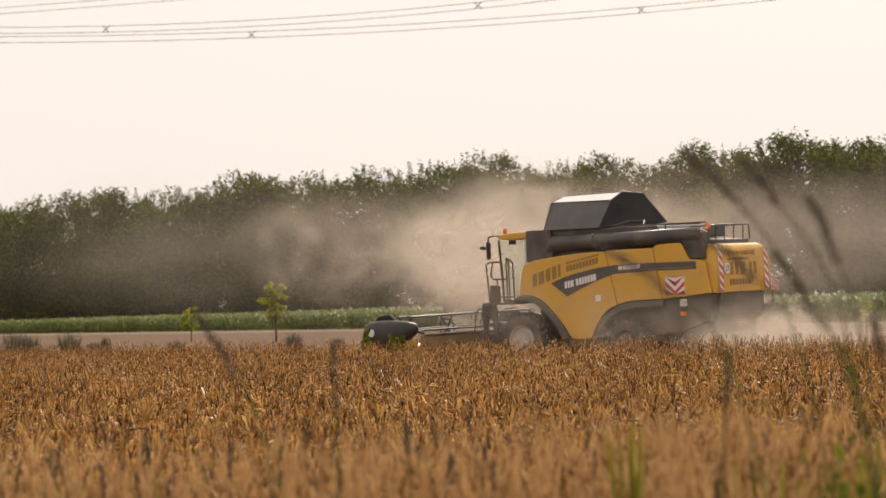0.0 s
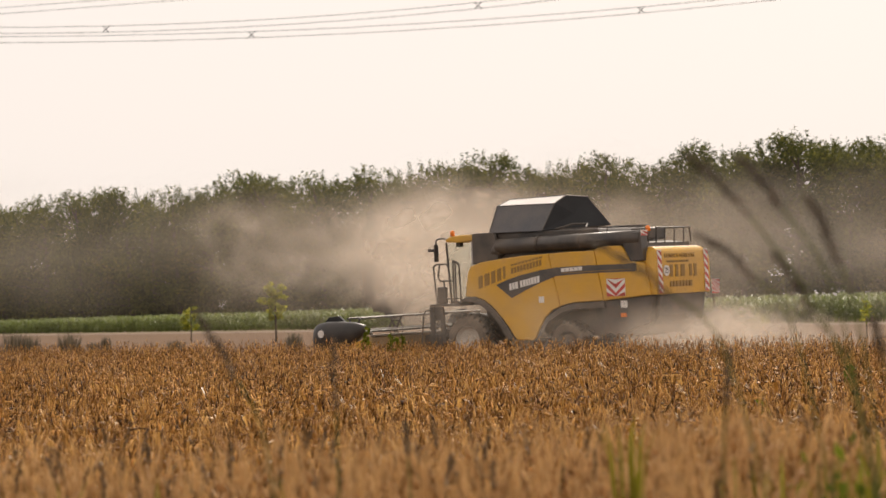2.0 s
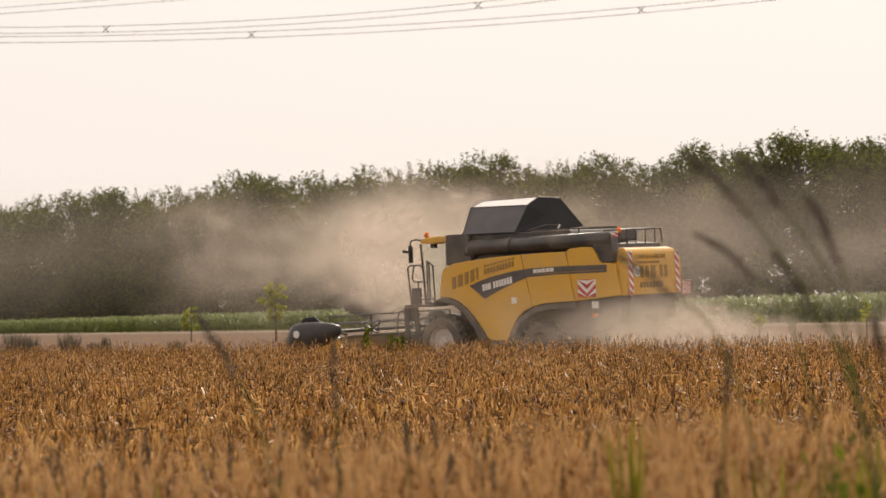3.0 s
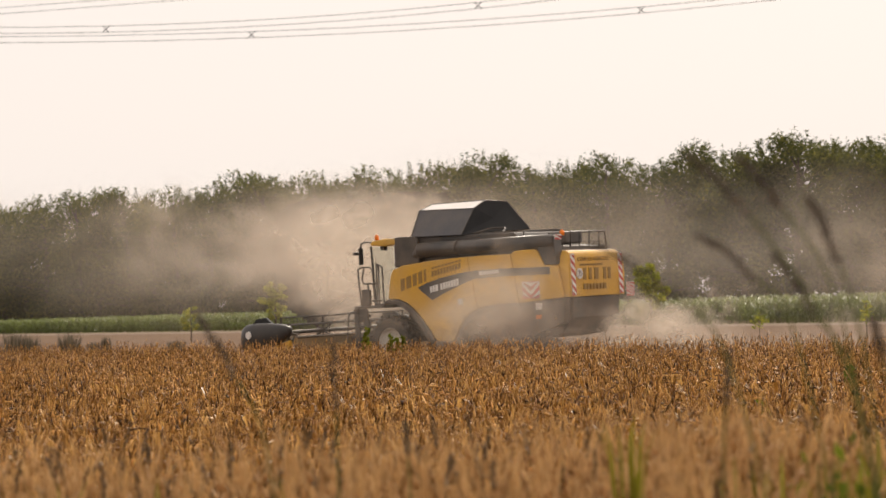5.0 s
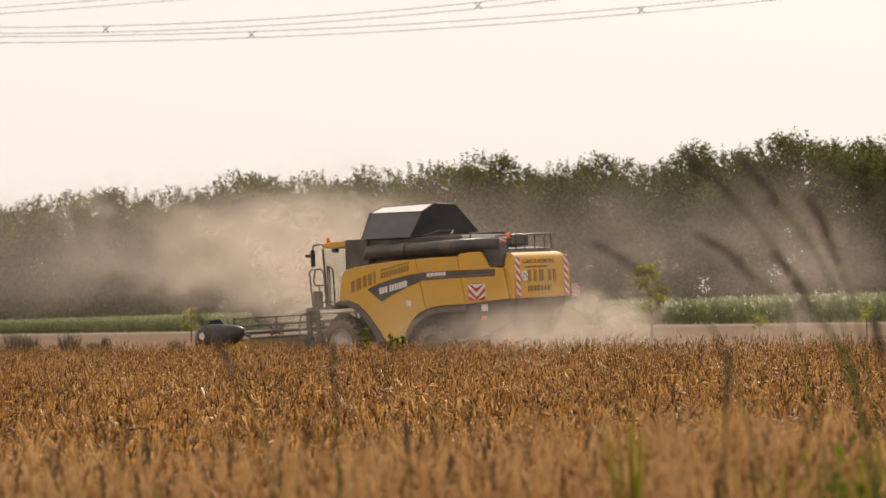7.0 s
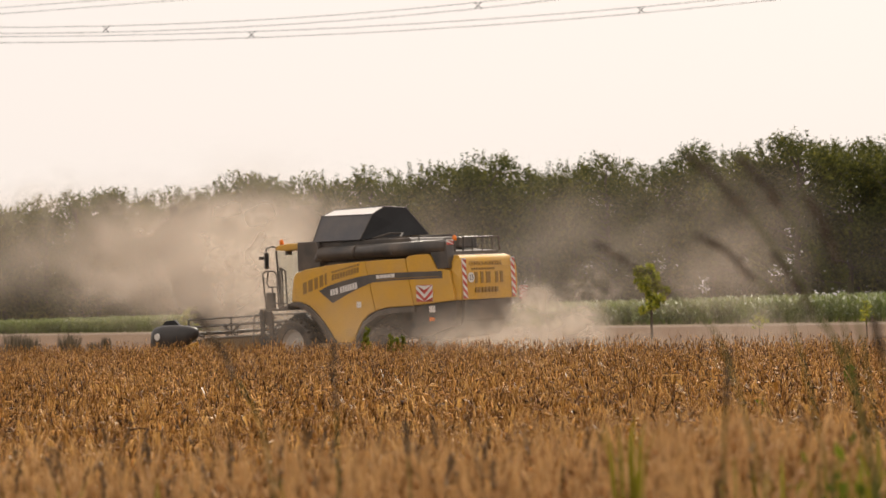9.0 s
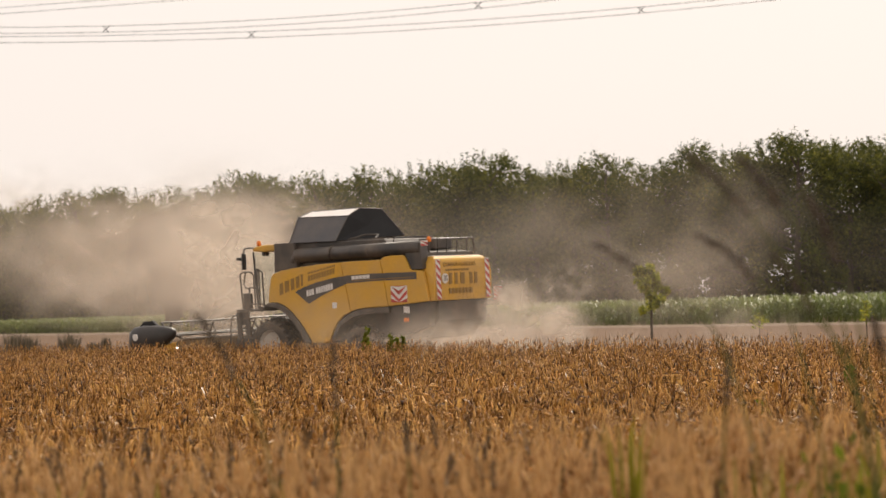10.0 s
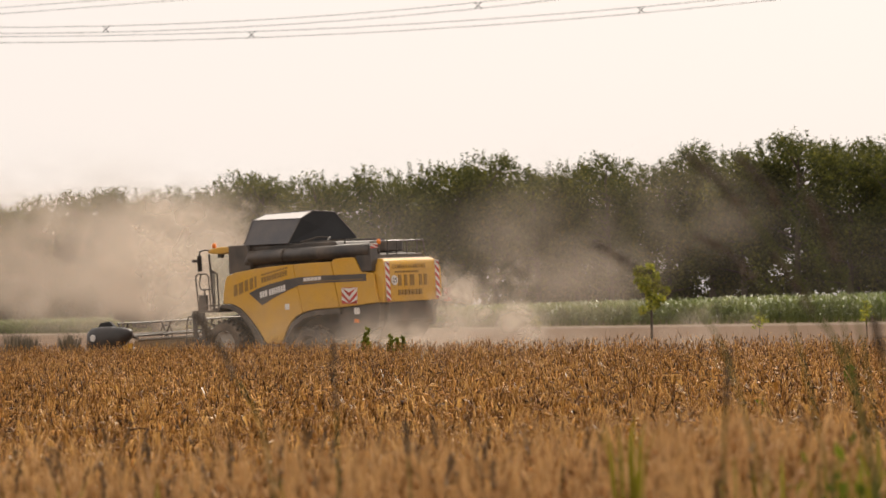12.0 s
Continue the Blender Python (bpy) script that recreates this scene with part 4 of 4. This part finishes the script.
def tank():
    part("grain_tank", prism([(-0.28, 3.12), (-0.26, 3.97), (-4.6, 3.97), (-4.9, 3.6), (-4.9, 3.2)], -1.25, 1.25), BLACK, combine, "black grain tank", bevel=0.03)
    part("tank_shield", prism([(-0.25, 3.08), (-0.27, 3.99), (-1.02, 3.99), (-1.15, 3.7), (-1.2, 3.2)], 1.26, 1.46), BLACK, combine, "black corner shield", bevel=0.02)
    part("tank_shield", prism([(-0.25, 3.08), (-0.27, 3.99), (-1.02, 3.99), (-1.15, 3.7), (-1.2, 3.2)], -1.46, -1.26), BLACK, combine, "black corner shield", bevel=0.02)
    # raised covers: a sloping side, a folded lip over it with sky gleam painted in its colour, and a black canvas gable
    # behind
    foot_f, foot_r = (-0.84, 1.35, 3.98), (-2.74, 1.35, 3.98)
    knee_f, knee_r = (-0.76, 0.80, 4.77), (-2.82, 0.80, 4.75)
    ridge_f, ridge_r = (-0.83, 0.25, 4.96), (-2.85, 0.25, 4.99)
    far_f, far_r = (-0.83, -0.70, 4.94), (-2.95, -0.70, 4.95)
    end_f, end_r = (-0.84, -1.35, 3.98), (-3.31, -1.35, 4.10)
    part("left_cover", quad([foot_f, foot_r, knee_r, knee_f], 0.03), COVER, combine, "raised grey grain tank cover")
    part("cover_lip", quad([knee_f, knee_r, ridge_r, ridge_f], 0.025), COVERGLEAM, combine, "folded cover lip painted pale for the sky it reflects")
    part("right_cover", quad([end_r, end_f, far_f, far_r], 0.03), COVER, combine, "raised grey grain tank cover")
    for name, ring in (("rear_cover", (foot_r, knee_r, ridge_r, far_r, end_r)), ("front_cover", (foot_f, knee_f, ridge_f, far_f, end_f))):
        bm = bmesh.new()
        hub = Vector((sum(p[0] for p in ring) / 5, 0.0, 4.45))
        for a, b in zip(ring, ring[1:] + ring[:1]):
            quad([Vector(a), Vector(b), hub], 0.012, bm)
        part(name, bm, CANVAS, combine, "raised black canvas grain tank cover")
    for a, b in ((foot_r, knee_r), (knee_r, ridge_r), (ridge_r, far_r), (far_r, end_r), (foot_f, knee_f), (knee_f, ridge_f), (ridge_f, ridge_r), (knee_f, knee_r)):
        part("cover_seam", rod(a, b, 0.018), BLACK, combine)
    part("cover_strut", pipe([(-2.95, 1.0, 4.0), (-3.3, 0.55, 4.14), (-3.75, 0.5, 4.12), (-3.95, 0.9, 3.98)], 0.03), DARK, combine)
    part("tank_ledge", box(-4.55, -3.2, -1.2, 1.1, 3.95, 4.02), DARK, combine)
    # unloading auger along the left side
    bm = rod((-1.15, 1.34, 3.57), (-6.15, 1.36, 3.64), 0.225, None, 20)
    rod((-1.25, 1.34, 3.57), (-0.95, 1.22, 3.36), 0.225, bm, 16)
    part("unloading_auger", bm, BLACK, combine, "long black unloading auger tube", smooth=True)
    for xx in (-2.6, -4.1):
        part("auger_collar", rod((xx, 1.36, 3.60), (xx - 0.06, 1.36, 3.602), 0.230, None, 20), DARK, combine)
    part("auger_spout", prism([(-5.45, 3.76), (-6.2, 3.82), (-6.28, 3.0), (-5.85, 2.98), (-5.7, 3.3)], 1.18, 1.54), BLACK, combine, "black auger spout", bevel=0.03)
    warning_plate("auger_plate", (-6.22, 1.50, 3.70), (0, -1, 0), (0, 0, 1), 0.34, 0.16, 1)
    # engine deck and rails
    part("engine_deck", prism([(-4.6, 3.3), (-4.6, 3.62), (-6.1, 3.5), (-6.1, 3.3)], -1.2, 1.1), DARK, combine)
    part("air_intake", box(-5.4, -4.75, -1.1, -0.2, 3.6, 3.95), BLACK, combine, "black engine air screen", bevel=0.05)
    part("deck_rail", pipe([(-4.7, 0.9, 3.55), (-4.7, 0.9, 4.0), (-6.0, 0.9, 4.0), (-6.0, 0.9, 3.5)], 0.02), BLACK, combine)
    part("deck_rail", pipe([(-6.1, 0.55, 3.5), (-6.12, 0.55, 3.92), (-6.12, -1.2, 3.92), (-6.1, -1.3, 3.5)], 0.022), BLACK, combine)
    for yy in (0.1, -0.4, -0.9):
        part("rail_post", rod((-6.1, yy, 3.48), (-6.12, yy, 3.92), 0.018), BLACK, combine)
    part("side_rail", pipe([(-6.1, -1.2, 3.92), (-5.0, -1.2, 3.92), (-5.0, -1.2, 3.5)], 0.02), BLACK, combine)
    beacon((-6.12, 0.98, 3.80), 0.3)


def beacon(at, post):
    x, y, z = at
    b = part("beacon", rod((x, y, z - post), (x, y, z + 0.02), 0.025), BLACK, combine)
    part("beacon_lens", lathe([(0.0, 0.0), (0.0, 0.07), (0.10, 0.068), (0.15, 0.05), (0.17, 0.0)], 14), ORANGE, b, "orange beacon lens", smooth=True).matrix_basis = Matrix.Translation((x, y, z + 0.02)) @ Matrix.Rotation(radians(90), 4, "X")


def cab():
    roof = [(1.06, 3.78), (1.10, 3.84), (0.96, 3.92), (0.5, 3.97), (-0.2, 3.96), (-0.24, 3.80), (0.6, 3.74)]
    part("cab_roof", prism(roof, -1.0, 1.0), YELLOW, combine, "yellow cab roof", bevel=0.05)
    part("cab_floor", box(-0.25, 1.0, -0.95, 0.95, 1.88, 2.0), BLACK, combine)
    post = ((1.0, 0.90, 1.1, 0.93), (1.0, -0.90, 1.1, -0.93))
    for x0, y0, x1, y1 in post:
        part("cab_pillar", rod((x0, y0, 2.0), (x1, y1, 3.76), 0.035), BLACK, combine)
    for s in (1, -1):
        part("cab_rear_pillar", box(-0.20, -0.02, s * 0.88, s * 0.99, 2.0, 3.8), BLACK, combine, bevel=0.02)
        part("door_strip", box(0.0, 0.13, s * 0.945, s * 0.995, 2.05, 3.76), WHITE, combine, "pale door frame strip")
        pane = part("side_window", quad([(0.07, s * 0.95, 2.05), (1.0, s * 0.92, 2.05), (1.08, s * 0.94, 3.74), (0.07, s * 0.97, 3.74)], 0.006), GLASS, combine, "clear cab side window")
        pane.visible_shadow = False
    pane = part("windscreen", quad([(1.03, 0.88, 2.05), (1.03, -0.88, 2.05), (1.13, -0.9, 3.74), (1.13, 0.9, 3.74)], 0.006), GLASS, combine, "clear cab windscreen")
    pane.visible_shadow = False
    part("seat", box(0.0, 0.42, -0.28, 0.22, 2.35, 2.5), SEATMAT, combine, bevel=0.05)
    part("seat_post", box(0.1, 0.32, -0.12, 0.08, 2.0, 2.36), DARK, combine)
    part("steering_column", rod((0.8, 0.0, 2.0), (0.68, 0.0, 2.7), 0.05), DARK, combine)
    beacon((0.86, 0.92, 3.93), 0.12)
    part("mirror", box(1.30, 1.35, 1.05, 1.25, 3.20, 3.72), BLACK, combine, "long black mirror", bevel=0.03)
    part("mirror_arm", pipe([(0.95, 0.9, 3.86), (1.2, 1.0, 3.90), (1.32, 1.13, 3.86), (1.33, 1.15, 3.68)], 0.025), BLACK, combine)
    part("work_lamp", box(1.44, 1.58, 1.10, 1.24, 3.50, 3.60), BLACK, combine, bevel=0.02)
    part("lamp_bracket", rod((1.34, 1.15, 3.56), (1.46, 1.17, 3.56), 0.015), BLACK, combine)
    part("roof_lamp", box(0.62, 0.78, 0.70, 0.88, 3.62, 3.75), BLACK, combine, "small black work lamp", bevel=0.02)


def platform():
    part("platform", box(0.10, 1.24, 0.98, 1.66, 1.87, 1.94), BLACK, combine, "black cab platform", bevel=0.01)
    for pts in ([(1.0, 1.6, 1.94), (1.10, 1.6, 3.05), (0.98, 1.6, 3.12), (0.62, 1.6, 3.12), (0.52, 1.6, 3.02), (0.46, 1.6, 1.94)],
                [(0.86, 1.6, 3.10), (0.94, 1.6, 2.75), (0.86, 1.6, 2.62), (0.34, 1.6, 2.62)],
                [(0.36, 1.6, 1.94), (0.36, 1.6, 3.12), (0.30, 1.6, 3.2), (0.14, 1.6, 3.1), (0.10, 1.6, 1.94)],
                [(0.36, 1.6, 3.1), (0.36, 1.6, 3.24)], [(0.28, 1.6, 1.94), (0.28, 1.6, 3.16)],
                [(0.99, 1.6, 2.1), (0.12, 1.6, 2.1)], [(0.66, 1.6, 1.94), (0.72, 1.6, 2.62)]):
        part("handrail", pipe(pts, 0.024), BLACK, combine, "black tube handrail")
    part("tool_box", box(0.70, 0.98, 1.45, 1.62, 1.94, 2.45), BLACK, combine, bevel=0.03)
    # ladder swung to the front
    for s in (0.86, 1.24):
        part("ladder_side", prism([(s - 0.05, 1.86), (s + 0.09, 1.86), (s + 0.05, 0.75), (s - 0.14, 0.75)], 1.52, 1.58), BLACK, combine, "black ladder side")
    for z in (1.62, 1.30, 1.0):
        part("ladder_step", box(0.80, 1.24, 1.40, 1.60, z, z + 0.05), BLACK, combine)
    part("ladder_plate", prism([(0.92, 1.86), (1.22, 1.86), (1.18, 1.45), (0.90, 1.45)], 1.45, 1.50), BLACK, combine)
    part("ladder_rail", pipe([(1.20, 1.62, 1.76), (1.42, 1.62, 1.76), (1.52, 1.62, 1.64), (1.62, 1.62, 0.8)], 0.022), BLACK, combine, "black bent ladder rail")


def header():
    part("feeder_house", prism([(-0.3, 0.95), (-0.3, 1.45), (0.4, 1.42), (2.35, 0.98), (2.35, 0.45)], -0.62, 0.62), DARK, combine, "dark dusty feeder house", bevel=0.03)
    part("header_back", prism([(2.28, 0.35), (2.28, 1.04), (2.40, 1.08), (2.45, 1.0), (2.42, 0.35)], -3.15, 3.15), DUSTED, combine, "dusty ochre header back wall", bevel=0.02)
    part("header_beam", box(2.24, 2.40, -3.12, 3.12, 1.085, 1.12), STEEL, combine, "bright worn beam")
    part("header_table", prism([(2.42, 0.25), (3.5, 0.16), (3.52, 0.2), (2.42, 0.32)], -3.12, 3.12), STEEL, combine)
    part("knife", box(3.5, 3.62, -3.1, 3.1, 0.16, 0.19), STEEL, combine, "worn cutter bar")
    part("header_auger", rod((2.85, -3.1, 0.62), (2.85, 3.1, 0.62), 0.22, None, 16), STEEL, combine)
    # dividers at both ends
    for s in (1, -1):
        bm = bmesh.new()
        rings = []
        for x, z, hw, hh in ((2.42, 1.30, 0.05, 0.05), (2.5, 1.28, 0.14, 0.16), (2.85, 1.19, 0.20, 0.32), (3.3, 1.14, 0.24, 0.40), (3.8, 1.11, 0.25, 0.43), (4.15, 1.08, 0.22, 0.42), (4.34, 1.03, 0.16, 0.36), (4.44, 0.98, 0.07, 0.18)):
            rings.append([bm.verts.new((x, s * 3.27 + hw * math.copysign(abs(math.cos(a)) ** 0.7, math.cos(a)), z + hh * math.copysign(abs(math.sin(a)) ** 0.7, math.sin(a)))) for a in np.arange(16) * math.pi / 8])
        for a, b in zip(rings, rings[1:]):
            for i in range(16):
                bm.faces.new((a[i], a[(i + 1) % 16], b[(i + 1) % 16], b[i]))
        bm.faces.new(rings[0])
        bm.faces.new(rings[-1])
        d = part("crop_divider", bm, GLOSSBLACK, combine, "rounded black crop divider", smooth=True)
        part("round_mark", rod((3.95, s * 3.49, 1.18), (3.95, s * 3.545, 1.18), 0.11, None, 20), WHITE, d, "white round mark")
        part("divider_foot", prism([(2.5, 0.3), (2.5, 1.0), (3.0, 0.85), (3.9, 0.75), (4.6, 0.25)], s * 3.15, s * 3.30), YELLOW, combine, "yellow header end wall", bevel=0.02)
        part("reel_shield", prism([(3.15, 1.40), (3.55, 1.70), (3.95, 1.66), (4.2, 1.42)], s * 3.04, s * 3.16), CANVAS, combine, "black reel end shield", bevel=0.02)
        part("reel_arm", pipe([(2.35, s * 3.05, 1.15), (3.1, s * 3.05, 1.28), (3.5, s * 3.05, 1.3)], 0.04), BLACK, combine)
    reel = new("reel")
    reel.parent = combine
    reel.location = (3.1, 0, 1.22)
    part("reel_shaft", rod((0, -3.0, 0), (0, 3.0, 0), 0.06, None, 10), DARK, reel)
    for yy in (-2.95, -1.0, 1.0, 2.95):
        bm = bmesh.new()
        for k in range(6):
            a, b = k * math.pi / 3, (k + 1) * math.pi / 3
            rod((0, yy, 0), (0.46 * math.cos(a), yy, 0.46 * math.sin(a)), 0.03, bm, 5)
            rod((0.3 * math.cos(a), yy, 0.3 * math.sin(a)), (0.3 * math.cos(b), yy, 0.3 * math.sin(b)), 0.022, bm, 5)
        part("reel_spider", bm, BLACK, reel)
    fingers = bmesh.new()
    for k in range(6):
        a = k * math.pi / 3
        x, z = 0.46 * math.cos(a), 0.46 * math.sin(a)
        part("reel_bat", rod((x, -2.98, z), (x, 2.98, z), 0.026, None, 6), DARK, reel, "tined reel bat")
        for i in range(36):
            yy = -2.9 + i * 5.8 / 35
            rod((x, yy, z), (x + 0.03, yy, z - 0.16), 0.008, fingers, 3)
    tagged(part("tines", fingers, DARK, reel), kind="stuff")
    return reel


hull()
markings()
tank()
cab()
platform()
REEL = header()


# ---- dust ----
def puff_mesh(name, material, seed):
    """A dished, twisted veil, one metre in radius."""
    rng = np.random.default_rng(seed)
    bm = bmesh.new()
    for k in range(1):
        m = Matrix.Rotation(radians(90 + rng.uniform(-8, 8)), 4, "X") @ Matrix.Rotation(radians(rng.uniform(-9, 9)), 4, "Y")
        n = 9
        g = {}
        for i in range(n):
            for j in range(n):
                x, y = 2 * i / (n - 1) - 1, 2 * j / (n - 1) - 1
                g[i, j] = bm.verts.new(m @ Vector((x, y, 0.06 * math.sin(2.1 * x + k) * math.cos(1.7 * y))))
        for i in range(n - 1):
            for j in range(n - 1):
                bm.faces.new((g[i, j], g[i + 1, j], g[i + 1, j + 1], g[i, j + 1]))
    return finish(name, bm, material, True)


PUFFS = []          # (object, place at the start, velocity, spin, push of the gust that peaks halfway)
DRIVE = AHEAD * SPEED


def dust_cloud(name, label, material, count, centre, spread, radius, follow, drift, seed, jitter=0.15, gust=(0, 0, 0), flat=0.92, even=False):
    """Puffs round a centre given from the harvester's start; they keep up with it in part and drift on the air."""
    rng = np.random.default_rng(seed)
    cloud = tagged(new(name), label, "dust")
    meshes = [puff_mesh("dust_puff", material, seed * 10 + k) for k in range(3)]
    c = START + Vector(centre)
    for k in range(count):
        q = rng.normal(0, 0.5, 3).clip(-1.1, 1.1)
        r = rng.uniform(*radius)
        if even:
            q[0] = 2 * ((k * 7) % count + 0.5) / count - 1
        deep = 2 * (k + 0.5) / count - 1      # evenly spaced in depth, so that the veils do not cut one another
        at = c + Vector((q[0] * spread[0], deep * spread[1], q[2] * spread[2]))
        at.z = max(at.z, r * 0.25)
        ob = new("dust_puff", meshes[k % 3])
        ob.parent = cloud
        ob.scale = (r * rng.uniform(0.9, 1.4), r, r * flat * rng.uniform(0.82, 1.18))
        vel = DRIVE * follow + Vector(drift) + Vector(rng.normal(0, jitter, 3)) * 0.5
        PUFFS.append((ob, at, vel, rng.uniform(-2.0, 2.0), Vector(gust)))
    return cloud


THICK_TXT, THIN_TXT = "billowing pale brown harvest dust", "thin drifting brown dust haze"
dust_cloud("header_dust", THICK_TXT, DUST_THICK, 20, (-2.0, 10.5, 3.0), (2.5, 7.0, 1.6), (1.4, 2.5), 1.0, (-0.09, 0.02, 0.05), 1)
dust_cloud("drifting_dust", THICK_TXT, DUST_DRIFT, 15, (-3.5, 24.0, 4.2), (7.0, 11.0, 1.3), (2.4, 3.9), 1.0, (-0.55, 0.08, 0.05), 2)
dust_cloud("rising_dust", THIN_TXT, DUST_THIN, 10, (5.0, 15.0, 4.0), (4.5, 6.5, 1.3), (2.0, 3.2), 1.0, (-0.95, 0, 0.0), 9, gust=(0, 0, 0.6))
dust_cloud("swirling_dust", THICK_TXT, DUST_DRIFT, 10, (5.3, -8.2, 0.3), (2.0, 1.0, 0.5), (1.1, 1.8), 1.0, (0, 0, 0.0), 10, 0.04, gust=(-2.7, 2.1, 0.8))
dust_cloud("wake_dust", THICK_TXT, DUST_THICK, 13, (5.9, -5.0, 0.6), (2.8, 2.2, 0.8), (0.9, 1.5), 0.99, (0.05, 0, 0.05), 3)
dust_cloud("veiling_dust", THIN_TXT, DUST_THIN, 5, (5.6, -10.2, 0.4), (2.2, 0.8, 0.5), (1.5, 2.3), 1.0, (0, 0, 0.0), 12, 0.03, gust=(-3.6, 2.8, 1.6))
dust_cloud("side_dust", THIN_TXT, DUST_THIN, 4, (2.2, -6.2, 0.6), (2.9, 0.6, 0.4), (0.8, 1.3), 1.0, (0, 0, 0.0), 4, 0.04)
dust_cloud("fine_dust", "fine pale dust round the harvester", DUST_FINE, 7, (0.6, -7.2, 1.2), (3.6, 0.9, 0.7), (1.5, 2.3), 1.0, (0, 0, 0.0), 14, 0.04)
dust_cloud("tank_dust", THIN_TXT, DUST_THIN, 5, (0.3, 3.6, 5.2), (1.6, 0.8, 0.35), (0.6, 1.0), 1.0, (0, 0, 0.0), 5, 0.05)
dust_cloud("field_haze", THIN_TXT, DUST_HAZE, 14, (5.5, 48.0, 5.0), (12.0, 10.0, 1.2), (5.5, 8.0), 1.0, (-1.5, 0, 0), 6, flat=0.62)
dust_cloud("lingering_dust", THIN_TXT, DUST_FINE, 13, (30.5, 46.0, 4.0), (8.0, 5.0, 2.2), (3.2, 5.2), 0.0, (-2.3, 0, 0), 7)
dust_cloud("trailing_dust", THIN_TXT, DUST_FINE, 5, (18.5, 46.0, 5.4), (6.5, 5.0, 2.2), (3.6, 5.6), 0.0, (-1.0, 0, 0), 15)
dust_cloud("ground_dust", THIN_TXT, DUST_THIN, 9, (8.0, 5.0, 0.35), (5.5, 3.0, 0.3), (1.1, 1.9), 0.85, (0, 0, 0.0), 8)

dust_cloud("standing_haze", "faint pale haze standing before the wood", DUST_FAR, 10, (0.0, 86.0, 4.6), (36.0, 8.0, 0.5), (11.0, 14.0), 0.0, (0, 0, 0), 13, 0.02, flat=0.48, even=True)
dust_cloud("distant_haze", "faint pale haze drifting before the wood", DUST_MOVING, 16, (9.0, 84.0, 5.8), (32.0, 12.0, 0.8), (11.0, 14.0), 0.0, (-4.0, 0, 0), 11, 0.02, flat=0.50, even=True)


def motions():
    times = [i * 0.5 for i in range(25)]
    walk(bee, [(t, pose(0.47 - 4.06 * (t - 2.5), 6.0, 1.77)) for t in (0.0, 3.0, 6.0, 9.0, 12.0)])
    walk(combine, [(t, pose(*(START + DRIVE * t), 0, 0, 0) @ pose(0, 0, 0, 0, 0, 90 + HEADING) @ pose(0, 0, 0, ROLL, 0, 0)) for t in times])
    for hub, r, x, y in WHEELS:
        walk(hub, [(t, pose(x, y, r, 0, math.degrees(SPEED * t / r), 0)) for t in times])
    fine = [i * 0.25 for i in range(49)]
    walk(REEL, [(t, pose(3.1, 0, 1.22, 0, 150 * t, 0)) for t in fine])
    for ob, at, vel, spin, gust in PUFFS:
        rows = []
        for t in range(0, 13):
            p = at + vel * t + gust * math.exp(-((t - 4.9) / 1.75) ** 2)
            p.z = max(p.z, ob.scale[2] * 0.25)
            rows.append((t, pose(p.x, p.y, p.z, 0, spin * t, spin * t * 0.15)))
        walk(ob, rows)


motions()
